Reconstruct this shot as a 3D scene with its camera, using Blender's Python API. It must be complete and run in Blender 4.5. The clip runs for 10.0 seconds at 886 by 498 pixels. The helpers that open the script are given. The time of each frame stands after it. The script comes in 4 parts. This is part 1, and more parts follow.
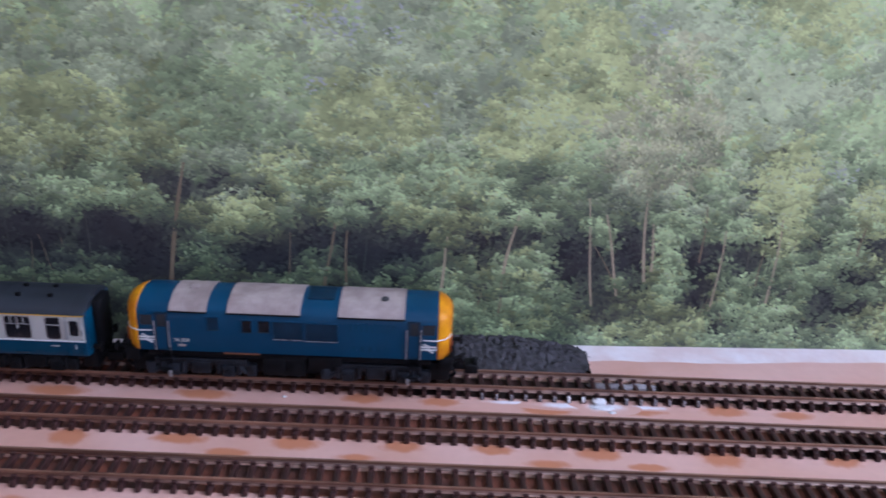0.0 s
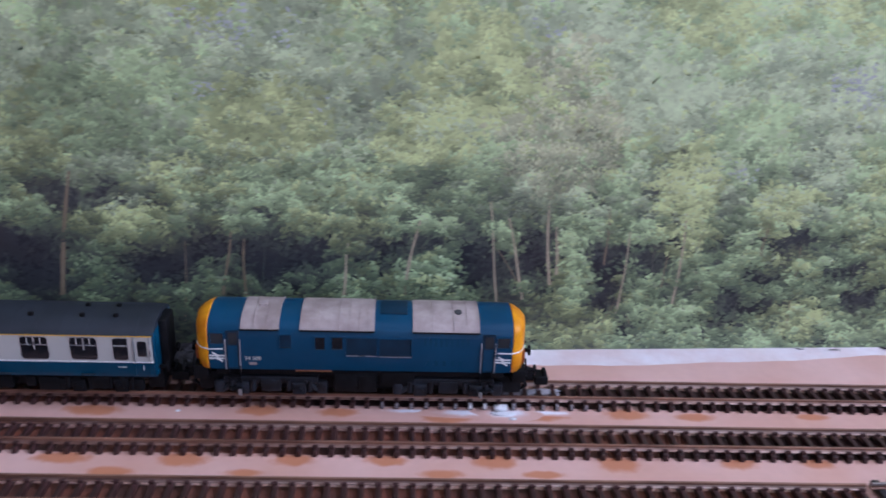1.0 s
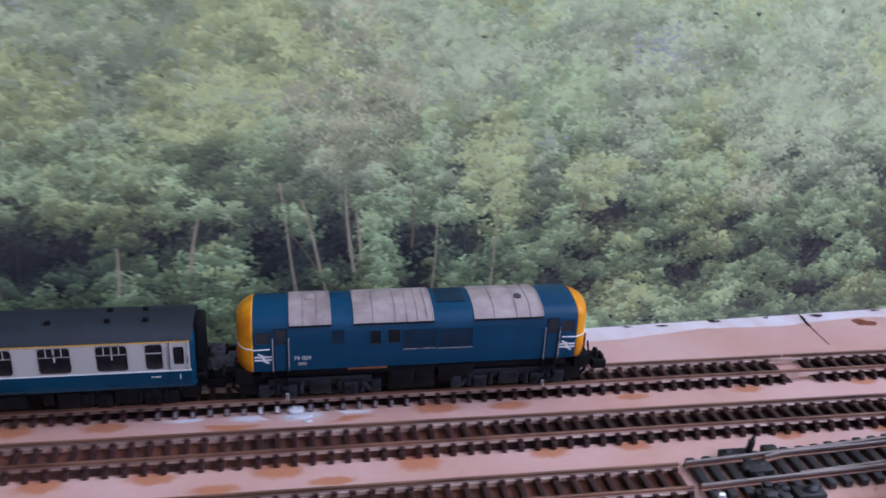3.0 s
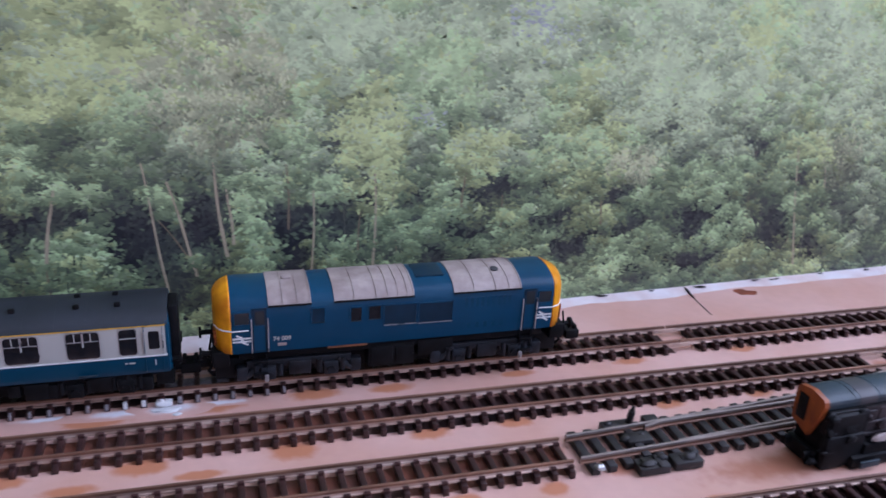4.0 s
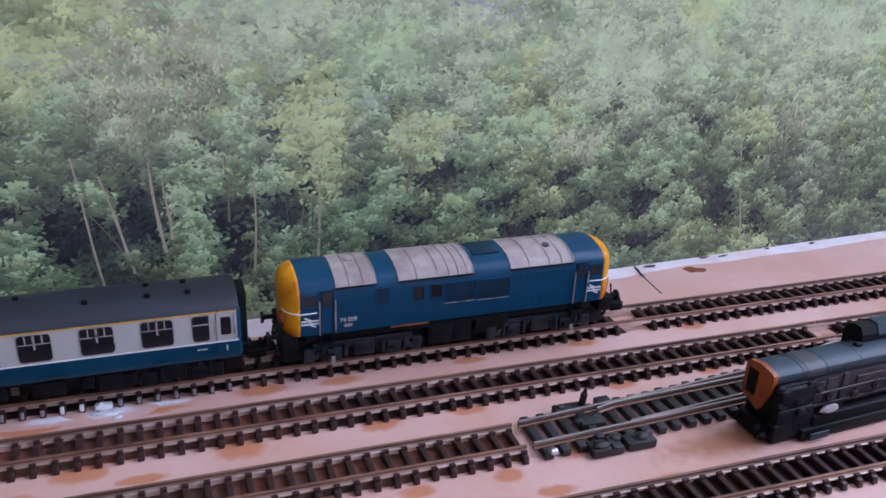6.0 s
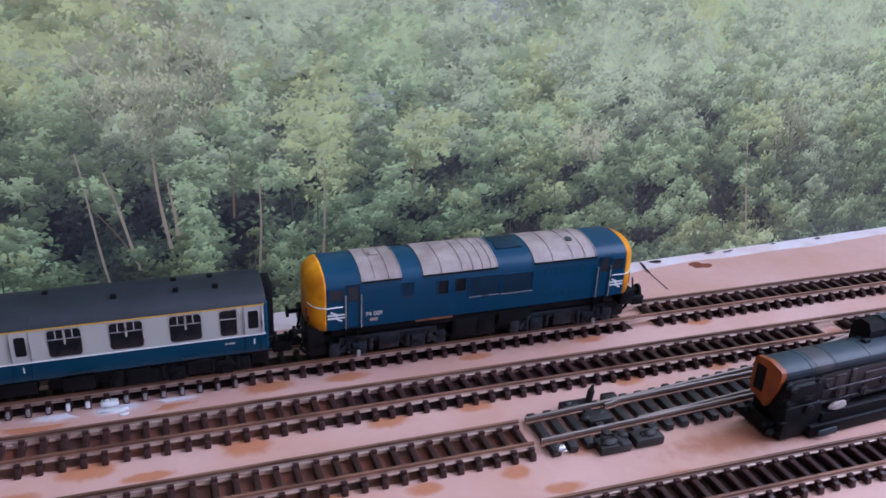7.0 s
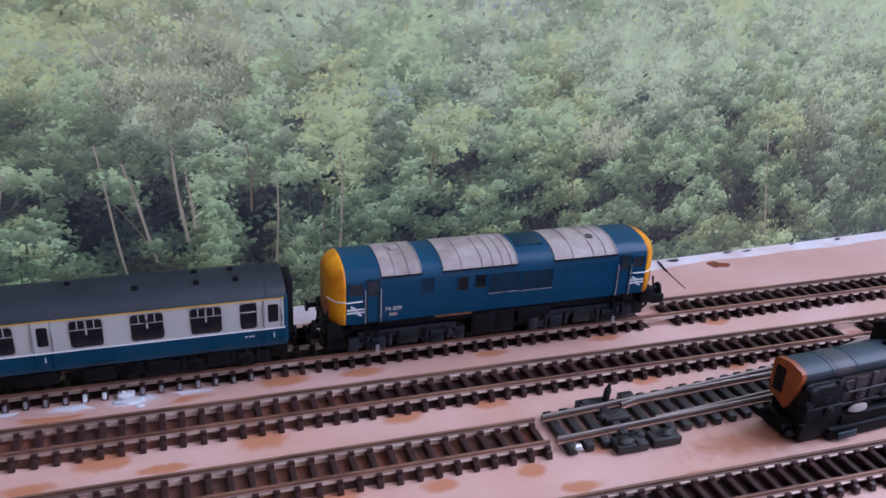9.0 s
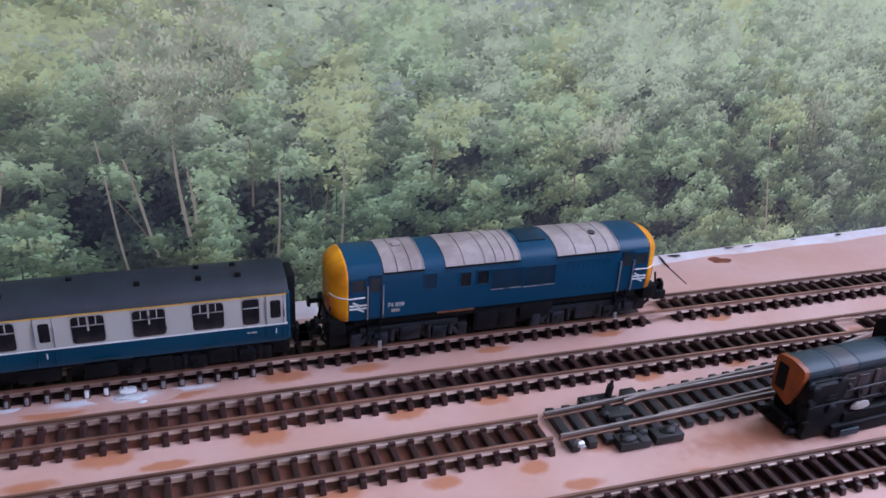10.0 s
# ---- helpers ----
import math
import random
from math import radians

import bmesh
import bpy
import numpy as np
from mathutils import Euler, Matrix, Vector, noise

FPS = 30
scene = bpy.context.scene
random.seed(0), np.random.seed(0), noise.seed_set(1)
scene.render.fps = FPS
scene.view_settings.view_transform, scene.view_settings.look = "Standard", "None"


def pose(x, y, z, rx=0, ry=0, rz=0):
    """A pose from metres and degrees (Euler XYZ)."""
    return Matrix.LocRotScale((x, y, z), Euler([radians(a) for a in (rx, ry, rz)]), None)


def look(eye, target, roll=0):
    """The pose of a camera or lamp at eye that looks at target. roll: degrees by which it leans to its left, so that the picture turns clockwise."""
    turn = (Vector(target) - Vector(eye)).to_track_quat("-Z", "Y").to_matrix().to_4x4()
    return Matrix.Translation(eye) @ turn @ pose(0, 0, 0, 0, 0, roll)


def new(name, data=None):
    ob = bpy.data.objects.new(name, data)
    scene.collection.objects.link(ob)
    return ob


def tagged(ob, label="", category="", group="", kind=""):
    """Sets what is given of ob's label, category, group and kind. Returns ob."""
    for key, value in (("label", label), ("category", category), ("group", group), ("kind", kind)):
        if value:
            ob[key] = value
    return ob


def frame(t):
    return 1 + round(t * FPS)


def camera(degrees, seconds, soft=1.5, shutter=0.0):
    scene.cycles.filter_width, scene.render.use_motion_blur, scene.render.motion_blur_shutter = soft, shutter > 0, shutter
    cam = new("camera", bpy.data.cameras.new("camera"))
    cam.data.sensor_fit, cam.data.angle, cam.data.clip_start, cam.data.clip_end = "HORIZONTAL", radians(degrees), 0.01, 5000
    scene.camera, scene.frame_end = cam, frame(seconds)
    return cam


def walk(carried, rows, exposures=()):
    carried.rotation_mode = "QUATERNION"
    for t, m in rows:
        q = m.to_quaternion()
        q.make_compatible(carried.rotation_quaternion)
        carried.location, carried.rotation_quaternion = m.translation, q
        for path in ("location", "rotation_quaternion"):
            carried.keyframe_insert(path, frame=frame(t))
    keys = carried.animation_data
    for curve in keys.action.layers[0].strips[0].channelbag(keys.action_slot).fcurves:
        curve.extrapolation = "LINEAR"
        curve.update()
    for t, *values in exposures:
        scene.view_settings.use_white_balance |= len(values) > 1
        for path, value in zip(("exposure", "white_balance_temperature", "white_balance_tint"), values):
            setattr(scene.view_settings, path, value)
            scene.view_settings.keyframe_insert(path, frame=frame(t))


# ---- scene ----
# A model railway in N gauge on a painted baseboard, with a printed woodland backscene.
# x runs along the rails, y towards the backscene, z up from the baseboard.
cam = camera(56.1, 10.0, soft=1.6, shutter=0.9)


def aim(x, y, z, yaw, pitch, roll):
    """A camera pose from its eye, its heading from +y to the left, its tilt and its lean."""
    a, b = radians(yaw), radians(pitch)
    return look((x, y, z), (x - math.sin(a) * math.cos(b), y + math.cos(a) * math.cos(b), z + math.sin(b)), roll)


walk(cam, [(t, aim(*row)) for t, *row in (
    (0, -0.22662, -0.24510, 0.15421, -1.365, -22.789, 2.886),
    (0.5, -0.21377, -0.24278, 0.15541, -1.996, -23.355, 2.829),
    (1, -0.20319, -0.24014, 0.15656, -3.794, -22.931, 2.877),
    (1.5, -0.19225, -0.23991, 0.15241, -4.984, -22.610, 2.601),
    (2, -0.18284, -0.23904, 0.15311, -7.847, -22.321, 2.960),
    (3.3, -0.16013, -0.22075, 0.13795, -12.455, -21.893, 2.912),
    (3.5, -0.15671, -0.22142, 0.13743, -13.872, -21.848, 3.113),
    (4, -0.15191, -0.21999, 0.13485, -17.166, -22.338, 3.461),
    (4.5, -0.14955, -0.22023, 0.13515, -18.123, -22.496, 3.103),
    (5, -0.14713, -0.21856, 0.13558, -19.672, -22.843, 3.175),
    (5.5, -0.14723, -0.21751, 0.13294, -20.342, -22.929, 2.759),
    (7, -0.14850, -0.21546, 0.13296, -20.334, -23.404, 2.664),
    (7.5, -0.14933, -0.21421, 0.13293, -20.030, -23.735, 2.712),
    (8, -0.14952, -0.21320, 0.13318, -20.007, -24.174, 3.021),
    (8.5, -0.14972, -0.21339, 0.13270, -19.468, -23.813, 2.927),
    (9, -0.14943, -0.21416, 0.13233, -19.387, -23.693, 2.982),
    (9.5, -0.14975, -0.21341, 0.13254, -19.332, -24.072, 3.029),
    (10, -0.15060, -0.21260, 0.13325, -19.635, -24.280, 3.234))],
    exposures=((0, 0.43, 5290, 25), (2, 0.36, 5290, 25), (4, 0.33, 5290, 25), (10, 0.38, 5290, 25)))

# ---- light: daylight through one wide window of the room, behind and to the right of the layout's front ----
world = bpy.data.worlds.new("world")
scene.world = world
world.use_nodes = True
wn = world.node_tree.nodes
sky = wn.new("ShaderNodeTexSky")
sky.sky_type, sky.sun_disc, sky.sun_elevation, sky.sun_rotation = "NISHITA", False, radians(35), radians(60)
wn["Background"].inputs["Strength"].default_value = 0.1
world.node_tree.links.new(sky.outputs[0], wn["Background"].inputs["Color"])
WINDOWS = (((0.225, -1.55, 0.75), (0.92, 1.1), 0.0, 2.5), ((0.69, -0.2, 0.85), (1.3, 1.1), 90.0, 18.5))


def window_light(centre, size, turn, watts):
    data = bpy.data.lights.new("window_daylight", "AREA")
    data.shape, data.size, data.size_y, data.energy, data.color = "RECTANGLE", size[0], size[1], watts, (0.93, 0.97, 1.0)
    ob = new("window_daylight", data)
    inward = Matrix.Rotation(radians(turn), 4, "Z") @ Vector((0, 1, 0))
    ob.matrix_world = look(centre, Vector(centre) + inward)


for w in WINDOWS:
    window_light(*w)

# ---- materials ----
MM = 0.001


def mat(name, col, rough=0.55, metal=0.0, var=0.18, size=6.0, bump=0.15, col2=None, fine=5.0, spec=0.5, coat=0.0):
    """A node material: two scales of colour variation and fine relief. size: millimetres of the larger pattern."""
    m = bpy.data.materials.new(name)
    m.use_nodes = True
    nt = m.node_tree
    n, link = nt.nodes, nt.links.new
    b = n["Principled BSDF"]
    b.inputs["Metallic"].default_value = metal
    b.inputs["Specular IOR Level"].default_value = spec
    b.inputs["Coat Weight"].default_value = coat
    tc = n.new("ShaderNodeTexCoord")
    big, small = n.new("ShaderNodeTexNoise"), n.new("ShaderNodeTexNoise")
    big.inputs["Scale"].default_value = 1000.0 / size
    big.inputs["Detail"].default_value = 4.0
    small.inputs["Scale"].default_value = 1000.0 / size * fine
    small.inputs["Detail"].default_value = 3.0
    link(tc.outputs["Object"], big.inputs["Vector"])
    link(tc.outputs["Object"], small.inputs["Vector"])
    c2 = col2 or [c * (1 - 2.2 * var) for c in col]
    ramp = n.new("ShaderNodeValToRGB")
    ramp.color_ramp.elements[0].position, ramp.color_ramp.elements[1].position = 0.36, 0.66
    ramp.color_ramp.elements[0].color, ramp.color_ramp.elements[1].color = (*c2, 1), (*col, 1)
    link(big.outputs["Fac"], ramp.inputs["Fac"])
    span = n.new("ShaderNodeMapRange")
    span.inputs["To Min"].default_value, span.inputs["To Max"].default_value = 1 - var, 1 + var
    link(small.outputs["Fac"], span.inputs["Value"])
    mul = n.new("ShaderNodeVectorMath")
    mul.operation = "SCALE"
    link(ramp.outputs["Color"], mul.inputs[0])
    link(span.outputs["Result"], mul.inputs["Scale"])
    link(mul.outputs["Vector"], b.inputs["Base Color"])
    rr = n.new("ShaderNodeMapRange")
    rr.inputs["To Min"].default_value, rr.inputs["To Max"].default_value = max(rough - 0.12, 0.03), min(rough + 0.12, 1)
    link(big.outputs["Fac"], rr.inputs["Value"])
    link(rr.outputs["Result"], b.inputs["Roughness"])
    if bump:
        bp = n.new("ShaderNodeBump")
        bp.inputs["Strength"].default_value = bump
        bp.inputs["Distance"].default_value = 0.0002
        link(small.outputs["Fac"], bp.inputs["Height"])
        link(bp.outputs["Normal"], b.inputs["Normal"])
    return m


BOARD_PAINT = (((0.69, 0.445, 0.39), 0.55), dict(var=0.06, size=45, fine=12, col2=(0.61, 0.345, 0.27), bump=0.2))
BOARD = mat("pink_board_paint", *BOARD_PAINT[0], **BOARD_PAINT[1])
BOARD_EDGE = mat("white_filler", (0.78, 0.72, 0.74), 0.6, var=0.08, size=12, col2=(0.70, 0.57, 0.56), bump=0.3)
RUST_WASH = mat("brown_track_wash", (0.25, 0.080, 0.045), 0.7, var=0.2, size=14, col2=(0.09, 0.04, 0.03), bump=0.3)
CHIP = mat("bare_brown_board", (0.27, 0.068, 0.026), 0.8, var=0.2, size=4)
DARK_GAP = mat("dark_board_joint", (0.03, 0.02, 0.02), 0.9, size=4)
SLEEPER = mat("dark_brown_sleeper_plastic", (0.062, 0.027, 0.025), 0.36, var=0.3, size=5, bump=0.1, spec=0.4)
# Bare web, paler than the head: the light it catches is in the colour.
RAIL = mat("bare_lit_rail_web", (0.66, 0.50, 0.43), 0.4, 0.25, var=0.12, size=7, col2=(0.44, 0.30, 0.24), bump=0.1)
RAIL_TOP = mat("rusty_rail_head", (0.30, 0.155, 0.10), 0.42, 0.3, var=0.15, size=30, col2=(0.13, 0.062, 0.042), bump=0.05)
STEEL = mat("bright_nickel_rail", (0.30, 0.245, 0.225), 0.4, 0.5, var=0.1, size=9, bump=0.05)


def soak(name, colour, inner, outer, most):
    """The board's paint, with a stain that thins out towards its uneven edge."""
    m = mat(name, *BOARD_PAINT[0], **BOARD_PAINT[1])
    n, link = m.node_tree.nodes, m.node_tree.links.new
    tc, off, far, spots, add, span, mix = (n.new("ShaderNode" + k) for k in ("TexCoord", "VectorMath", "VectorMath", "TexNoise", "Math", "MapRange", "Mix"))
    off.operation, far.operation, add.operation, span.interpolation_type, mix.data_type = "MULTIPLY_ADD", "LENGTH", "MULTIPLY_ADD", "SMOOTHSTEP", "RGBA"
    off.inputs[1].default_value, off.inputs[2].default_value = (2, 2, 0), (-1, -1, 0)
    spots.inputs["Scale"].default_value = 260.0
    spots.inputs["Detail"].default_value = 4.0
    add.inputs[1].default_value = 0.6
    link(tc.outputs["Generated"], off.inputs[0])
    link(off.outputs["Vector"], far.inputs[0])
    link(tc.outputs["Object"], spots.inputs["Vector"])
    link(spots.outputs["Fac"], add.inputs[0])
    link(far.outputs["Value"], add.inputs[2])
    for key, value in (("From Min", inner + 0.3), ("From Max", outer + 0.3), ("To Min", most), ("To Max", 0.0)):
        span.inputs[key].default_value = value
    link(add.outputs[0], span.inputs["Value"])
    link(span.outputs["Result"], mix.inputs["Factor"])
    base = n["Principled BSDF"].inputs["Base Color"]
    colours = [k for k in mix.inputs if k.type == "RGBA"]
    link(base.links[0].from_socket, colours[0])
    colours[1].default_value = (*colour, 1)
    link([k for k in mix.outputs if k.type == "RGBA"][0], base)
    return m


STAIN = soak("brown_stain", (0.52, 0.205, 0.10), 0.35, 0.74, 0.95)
FAINT_PATCH = soak("faint_red_patch", (0.42, 0.16, 0.09), 0.2, 0.76, 0.9)
SMEAR = soak("white_plaster_wash", (0.84, 0.82, 0.88), 0.15, 0.76, 0.95)


def weather_rail(m, rust):
    """The paint of the rails is worn off towards the right-hand end of the board."""
    n, link = m.node_tree.nodes, m.node_tree.links.new
    tc, sep, big, add, span, mix = (n.new("ShaderNode" + k) for k in ("TexCoord", "SeparateXYZ", "TexNoise", "Math", "MapRange", "Mix"))
    mix.data_type = "RGBA"
    big.inputs["Scale"].default_value = 60.0
    base = n["Principled BSDF"].inputs["Base Color"]
    link(tc.outputs["Object"], sep.inputs[0])
    link(tc.outputs["Object"], big.inputs["Vector"])
    add.operation = "MULTIPLY_ADD"
    add.inputs[1].default_value = 0.16
    link(big.outputs["Fac"], add.inputs[0])
    link(sep.outputs["X"], add.inputs[2])
    span.inputs["From Min"].default_value, span.inputs["From Max"].default_value = -0.26, -0.02
    link(add.outputs[0], span.inputs["Value"])
    link(span.outputs["Result"], mix.inputs["Factor"])
    colours = [k for k in mix.inputs if k.type == "RGBA"]
    colours[0].default_value = (*rust, 1)
    link(base.links[0].from_socket, colours[1])
    link([k for k in mix.outputs if k.type == "RGBA"][0], base)


weather_rail(RAIL, (0.14, 0.058, 0.037))
GRIME = mat("brown_grime", (0.050, 0.038, 0.042), 0.45, var=0.35, size=4, col2=(0.014, 0.010, 0.012), bump=0.4, spec=0.4)
POINT_PLASTIC = mat("dusty_black_plastic", (0.024, 0.020, 0.021), 0.55, var=0.3, size=4, col2=(0.012, 0.010, 0.010), bump=0.3)
BLACK = mat("black_plastic", (0.008, 0.008, 0.010), 0.55, var=0.25, size=3, bump=0.15, spec=0.18)
GREYBLACK = mat("weathered_black", (0.018, 0.021, 0.029), 0.42, var=0.35, size=3.5, col2=(0.008, 0.008, 0.010), bump=0.3, spec=0.35)
# Brown wash, darkened to paint in the shade between the sleepers.
SHADED_WASH = mat("shaded_track_wash", (0.068, 0.025, 0.020), 0.7, var=0.25, size=14, col2=(0.025, 0.013, 0.013), bump=0.3)
PLASTER_GREY = mat("grimy_plaster", (0.34, 0.32, 0.34), 0.55, var=0.25, size=3, col2=(0.12, 0.10, 0.11), bump=0.4)
PLASTER = mat("white_plaster_blob", (0.80, 0.80, 0.82), 0.5, var=0.06, size=3, bump=0.4)
COAL = mat("black_coal", (0.052, 0.047, 0.056), 0.7, var=0.35, size=2, bump=0.5)
BLUE = mat("rail_blue_paint", (0.003, 0.054, 0.117), 0.34, var=0.08, size=14, col2=(0.003, 0.045, 0.100), bump=0.05, spec=0.3)
# Recess shade of doors and windows, put into a darker blue; hatch too.
BLUE_DARK = mat("rail_blue_recess_shade", (0.003, 0.028, 0.060), 0.4, var=0.15, size=6, bump=0.05, spec=0.35)
BLUE_FAINT = mat("rail_blue_louvre", (0.002, 0.050, 0.104), 0.4, var=0.1, size=6, bump=0.05, spec=0.3)
COACH_BLUE = mat("coach_blue_paint", (0.002, 0.060, 0.118), 0.36, var=0.06, size=14, col2=(0.002, 0.048, 0.096), bump=0.04, spec=0.35)
COACH_GREY = mat("coach_grey_paint", (0.48, 0.47, 0.445), 0.45, var=0.03, size=14, bump=0.02)
WHITE = mat("white_lining", (0.80, 0.80, 0.80), 0.45, var=0.03, size=5, bump=0.0)
YELLOW_LINE = mat("yellow_lining", (0.75, 0.42, 0.03), 0.5, var=0.05, size=5, bump=0.0)
YELLOW = mat("warning_yellow_paint", (0.84, 0.36, 0.001), 0.4, var=0.08, size=7, col2=(0.58, 0.19, 0.001), bump=0.05, spec=0.25)
ROOF_GREY = mat("grey_roof_panel", (0.43, 0.355, 0.335), 0.5, var=0.12, size=6, col2=(0.30, 0.235, 0.22), bump=0.25)
COACH_ROOF = mat("dark_grey_roof", (0.020, 0.025, 0.035), 0.55, var=0.12, size=12, bump=0.1)
GLASS = mat("dark_window_glass", (0.010, 0.012, 0.016), 0.08, var=0.0, size=9, bump=0.0, spec=0.6)
LENS = mat("cab_window_glass", (0.03, 0.035, 0.04), 0.08, var=0.0, size=9, bump=0.0, spec=0.7)
BARE = mat("bare_orange_chassis", (0.35, 0.13, 0.05), 0.5, var=0.15, size=5)
SHUNT_GREY = mat("weathered_blue_grey", (0.022, 0.042, 0.060), 0.5, var=0.15, size=9, bump=0.15)
SHUNT_ORANGE = mat("faded_orange_end", (0.36, 0.088, 0.010), 0.5, var=0.15, size=6, col2=(0.22, 0.05, 0.012), bump=0.1)
ROOF_GREY_DIM = mat("dull_grey_panel", (0.058, 0.056, 0.064), 0.5, var=0.1, size=8, bump=0.1)
SILVER = mat("silver_metal", (0.55, 0.55, 0.56), 0.3, 0.7, var=0.1, size=4, bump=0.1)
WALL = mat("beige_wall_paint", (0.42, 0.39, 0.35), 0.8, var=0.03, size=200, bump=0.1)
CEIL = mat("white_ceiling_paint", (0.80, 0.79, 0.77), 0.85, var=0.02, size=200, bump=0.1)
CARPET = mat("grey_carpet", (0.20, 0.18, 0.17), 0.95, var=0.2, size=60, bump=0.4)

def ink(name, col):
    """A printing ink: each printed leaf takes a slightly different strength of it."""
    m = mat("print_" + name, col, 0.50, var=0.10, size=9, bump=0.0, spec=0.55, fine=4)
    n, link = m.node_tree.nodes, m.node_tree.links.new
    geo, span, mul = n.new("ShaderNodeNewGeometry"), n.new("ShaderNodeMapRange"), n.new("ShaderNodeVectorMath")
    span.inputs["To Min"].default_value, span.inputs["To Max"].default_value = 0.95, 1.05
    mul.operation = "SCALE"
    base = n["Principled BSDF"].inputs["Base Color"]
    link(geo.outputs["Random Per Island"], span.inputs["Value"])
    link(base.links[0].from_socket, mul.inputs[0])
    link(span.outputs["Result"], mul.inputs["Scale"])
    link(mul.outputs["Vector"], base)
    return m


# the inks of the printed photograph: four hues, twenty strengths each
HUES = ((0.815, 1.09, 0.605), (0.92, 1.09, 0.54), (0.875, 1.07, 0.69), (0.96, 1.05, 0.68))
STRENGTHS, PRINT_TONE = 20, 0.675


def ink_colour(hue, k):
    t = (k + 0.5) / STRENGTHS
    lum, cool, warm = 0.030 * math.exp(3.2 * t), max(0.0, 1 - t / 0.56) ** 1.2, min(max((t - 0.5) / 0.4, 0.0), 1.0)
    tint = (1 + 0.035 * warm, 1.0, 1 - 0.08 * warm)
    return [lum * (c * k * (1 - cool) + d * cool) for c, d, k in zip(HUES[hue], (0.91, 0.95, 1.20), tint)]


INKS = [ink(("green", "yellow_green", "grey_green", "brown")[h] + "_" + "abcdefghijklmnopqrst"[k], ink_colour(h, k)) for h in range(4) for k in range(STRENGTHS)]
CARD = mat("print_deep_shadow", (0.017, 0.020, 0.027), 0.58, var=0.15, size=9, bump=0.0)
SKY_INK, BARK_INK, PALE_BARK_INK = ink("sky", (0.46, 0.50, 0.49)), ink("bark", (0.22, 0.17, 0.11)), ink("pale_bark", (0.47, 0.39, 0.27))


# ---- mesh helpers (millimetres in, metres out) ----
def finish(name, bm, material, parent=None, label="", smooth=False):
    me = bpy.data.meshes.new(name)
    bmesh.ops.scale(bm, vec=(MM, MM, MM), verts=bm.verts)
    bmesh.ops.recalc_face_normals(bm, faces=bm.faces)
    bm.to_mesh(me)
    bm.free()
    for m in (material if isinstance(material, (list, tuple)) else [material]):
        me.materials.append(m)
    me.polygons.foreach_set("use_smooth", [True] * len(me.polygons))
    if not smooth:
        me.set_sharp_from_angle(angle=radians(32))
    ob = new(name, me)
    if parent:
        ob.parent = parent
    if label:
        tagged(ob, label)
    return ob


def part(name, bm, material, parent, label="", smooth=False):
    return finish(name, bm, material, parent, label, smooth)


def like(ob, parent, x, y, z, rz=0.0, name=""):
    """One more piece on the mesh of ob."""
    o = new(name or ob.name.split(".")[0], ob.data)
    o.parent = parent
    o.matrix_basis = pose(x * MM, y * MM, z * MM, 0, 0, rz)
    return o


def box(bm, x0, x1, y0, y1, z0, z1, bevel=0.0, mi=0):
    r = bmesh.ops.create_cube(bm, size=1.0)
    vs = r["verts"]
    for v in vs:
        v.co = Vector(((x0 + x1) / 2 + v.co.x * (x1 - x0), (y0 + y1) / 2 + v.co.y * (y1 - y0), (z0 + z1) / 2 + v.co.z * (z1 - z0)))
    fs = {f for v in vs for f in v.link_faces}
    if bevel:
        es = {e for v in vs for e in v.link_edges}
        r = bmesh.ops.bevel(bm, geom=list(es), offset=bevel, segments=2, affect="EDGES", profile=0.5)
        fs = {f for f in fs if f.is_valid} | set(r["faces"])
    for f in fs:
        f.material_index = mi
    return bm


def rounded(x0, x1, y0, y1, z0, z1, r):
    """A plate in the x-z plane with round corners."""
    bm = bmesh.new()
    ring = []
    for cx, cz, a0 in ((x1 - r, z1 - r, 0), (x0 + r, z1 - r, 90), (x0 + r, z0 + r, 180), (x1 - r, z0 + r, 270)):
        ring += [(cx + r * math.cos(radians(a0 + a)), cz + r * math.sin(radians(a0 + a))) for a in (0, 30, 60, 90)]
    lo, hi = [bm.verts.new((x, y0, z)) for x, z in ring], [bm.verts.new((x, y1, z)) for x, z in ring]
    bm.faces.new(lo), bm.faces.new(hi[::-1])
    for i in range(len(ring)):
        bm.faces.new((lo[i], lo[i - 1], hi[i - 1], hi[i]))
    return bm


def boxes(*rows, bevel=0.0):
    bm = bmesh.new()
    for r in rows:
        box(bm, *r, bevel=bevel)
    return bm


def rod(bm, a, b, r, sides=8, r2=None):
    a, b = Vector(a), Vector(b)
    d = b - a
    q = bmesh.ops.create_cone(bm, cap_ends=True, segments=sides, radius1=r, radius2=r if r2 is None else r2, depth=d.length)
    m = Matrix.Translation((a + b) / 2) @ d.to_track_quat("Z", "Y").to_matrix().to_4x4()
    bmesh.ops.transform(bm, matrix=m, verts=q["verts"])
    return bm


def extrude(bm, profile, xs, scales=None, mi=0):
    """A hull along x: the (y, z) profile at each x, with an optional (sy, sz, dz) for each."""
    rings = []
    for k, x in enumerate(xs):
        sy, sz, dz = scales[k] if scales else (1, 1, 0)
        rings.append([bm.verts.new((x, y * sy, z * sz + dz)) for y, z in profile])
    n = len(profile)
    for a, b in zip(rings, rings[1:]):
        for i in range(n):
            bm.faces.new((a[i], a[(i + 1) % n], b[(i + 1) % n], b[i])).material_index = mi
    bm.faces.new(rings[0]).material_index = mi
    bm.faces.new(rings[-1]).material_index = mi
    return bm


def empty(name, label, category, group="", m=None, kind=""):
    ob = tagged(new(name), label, category, group, kind)
    if m:
        ob.matrix_basis = m
    return ob


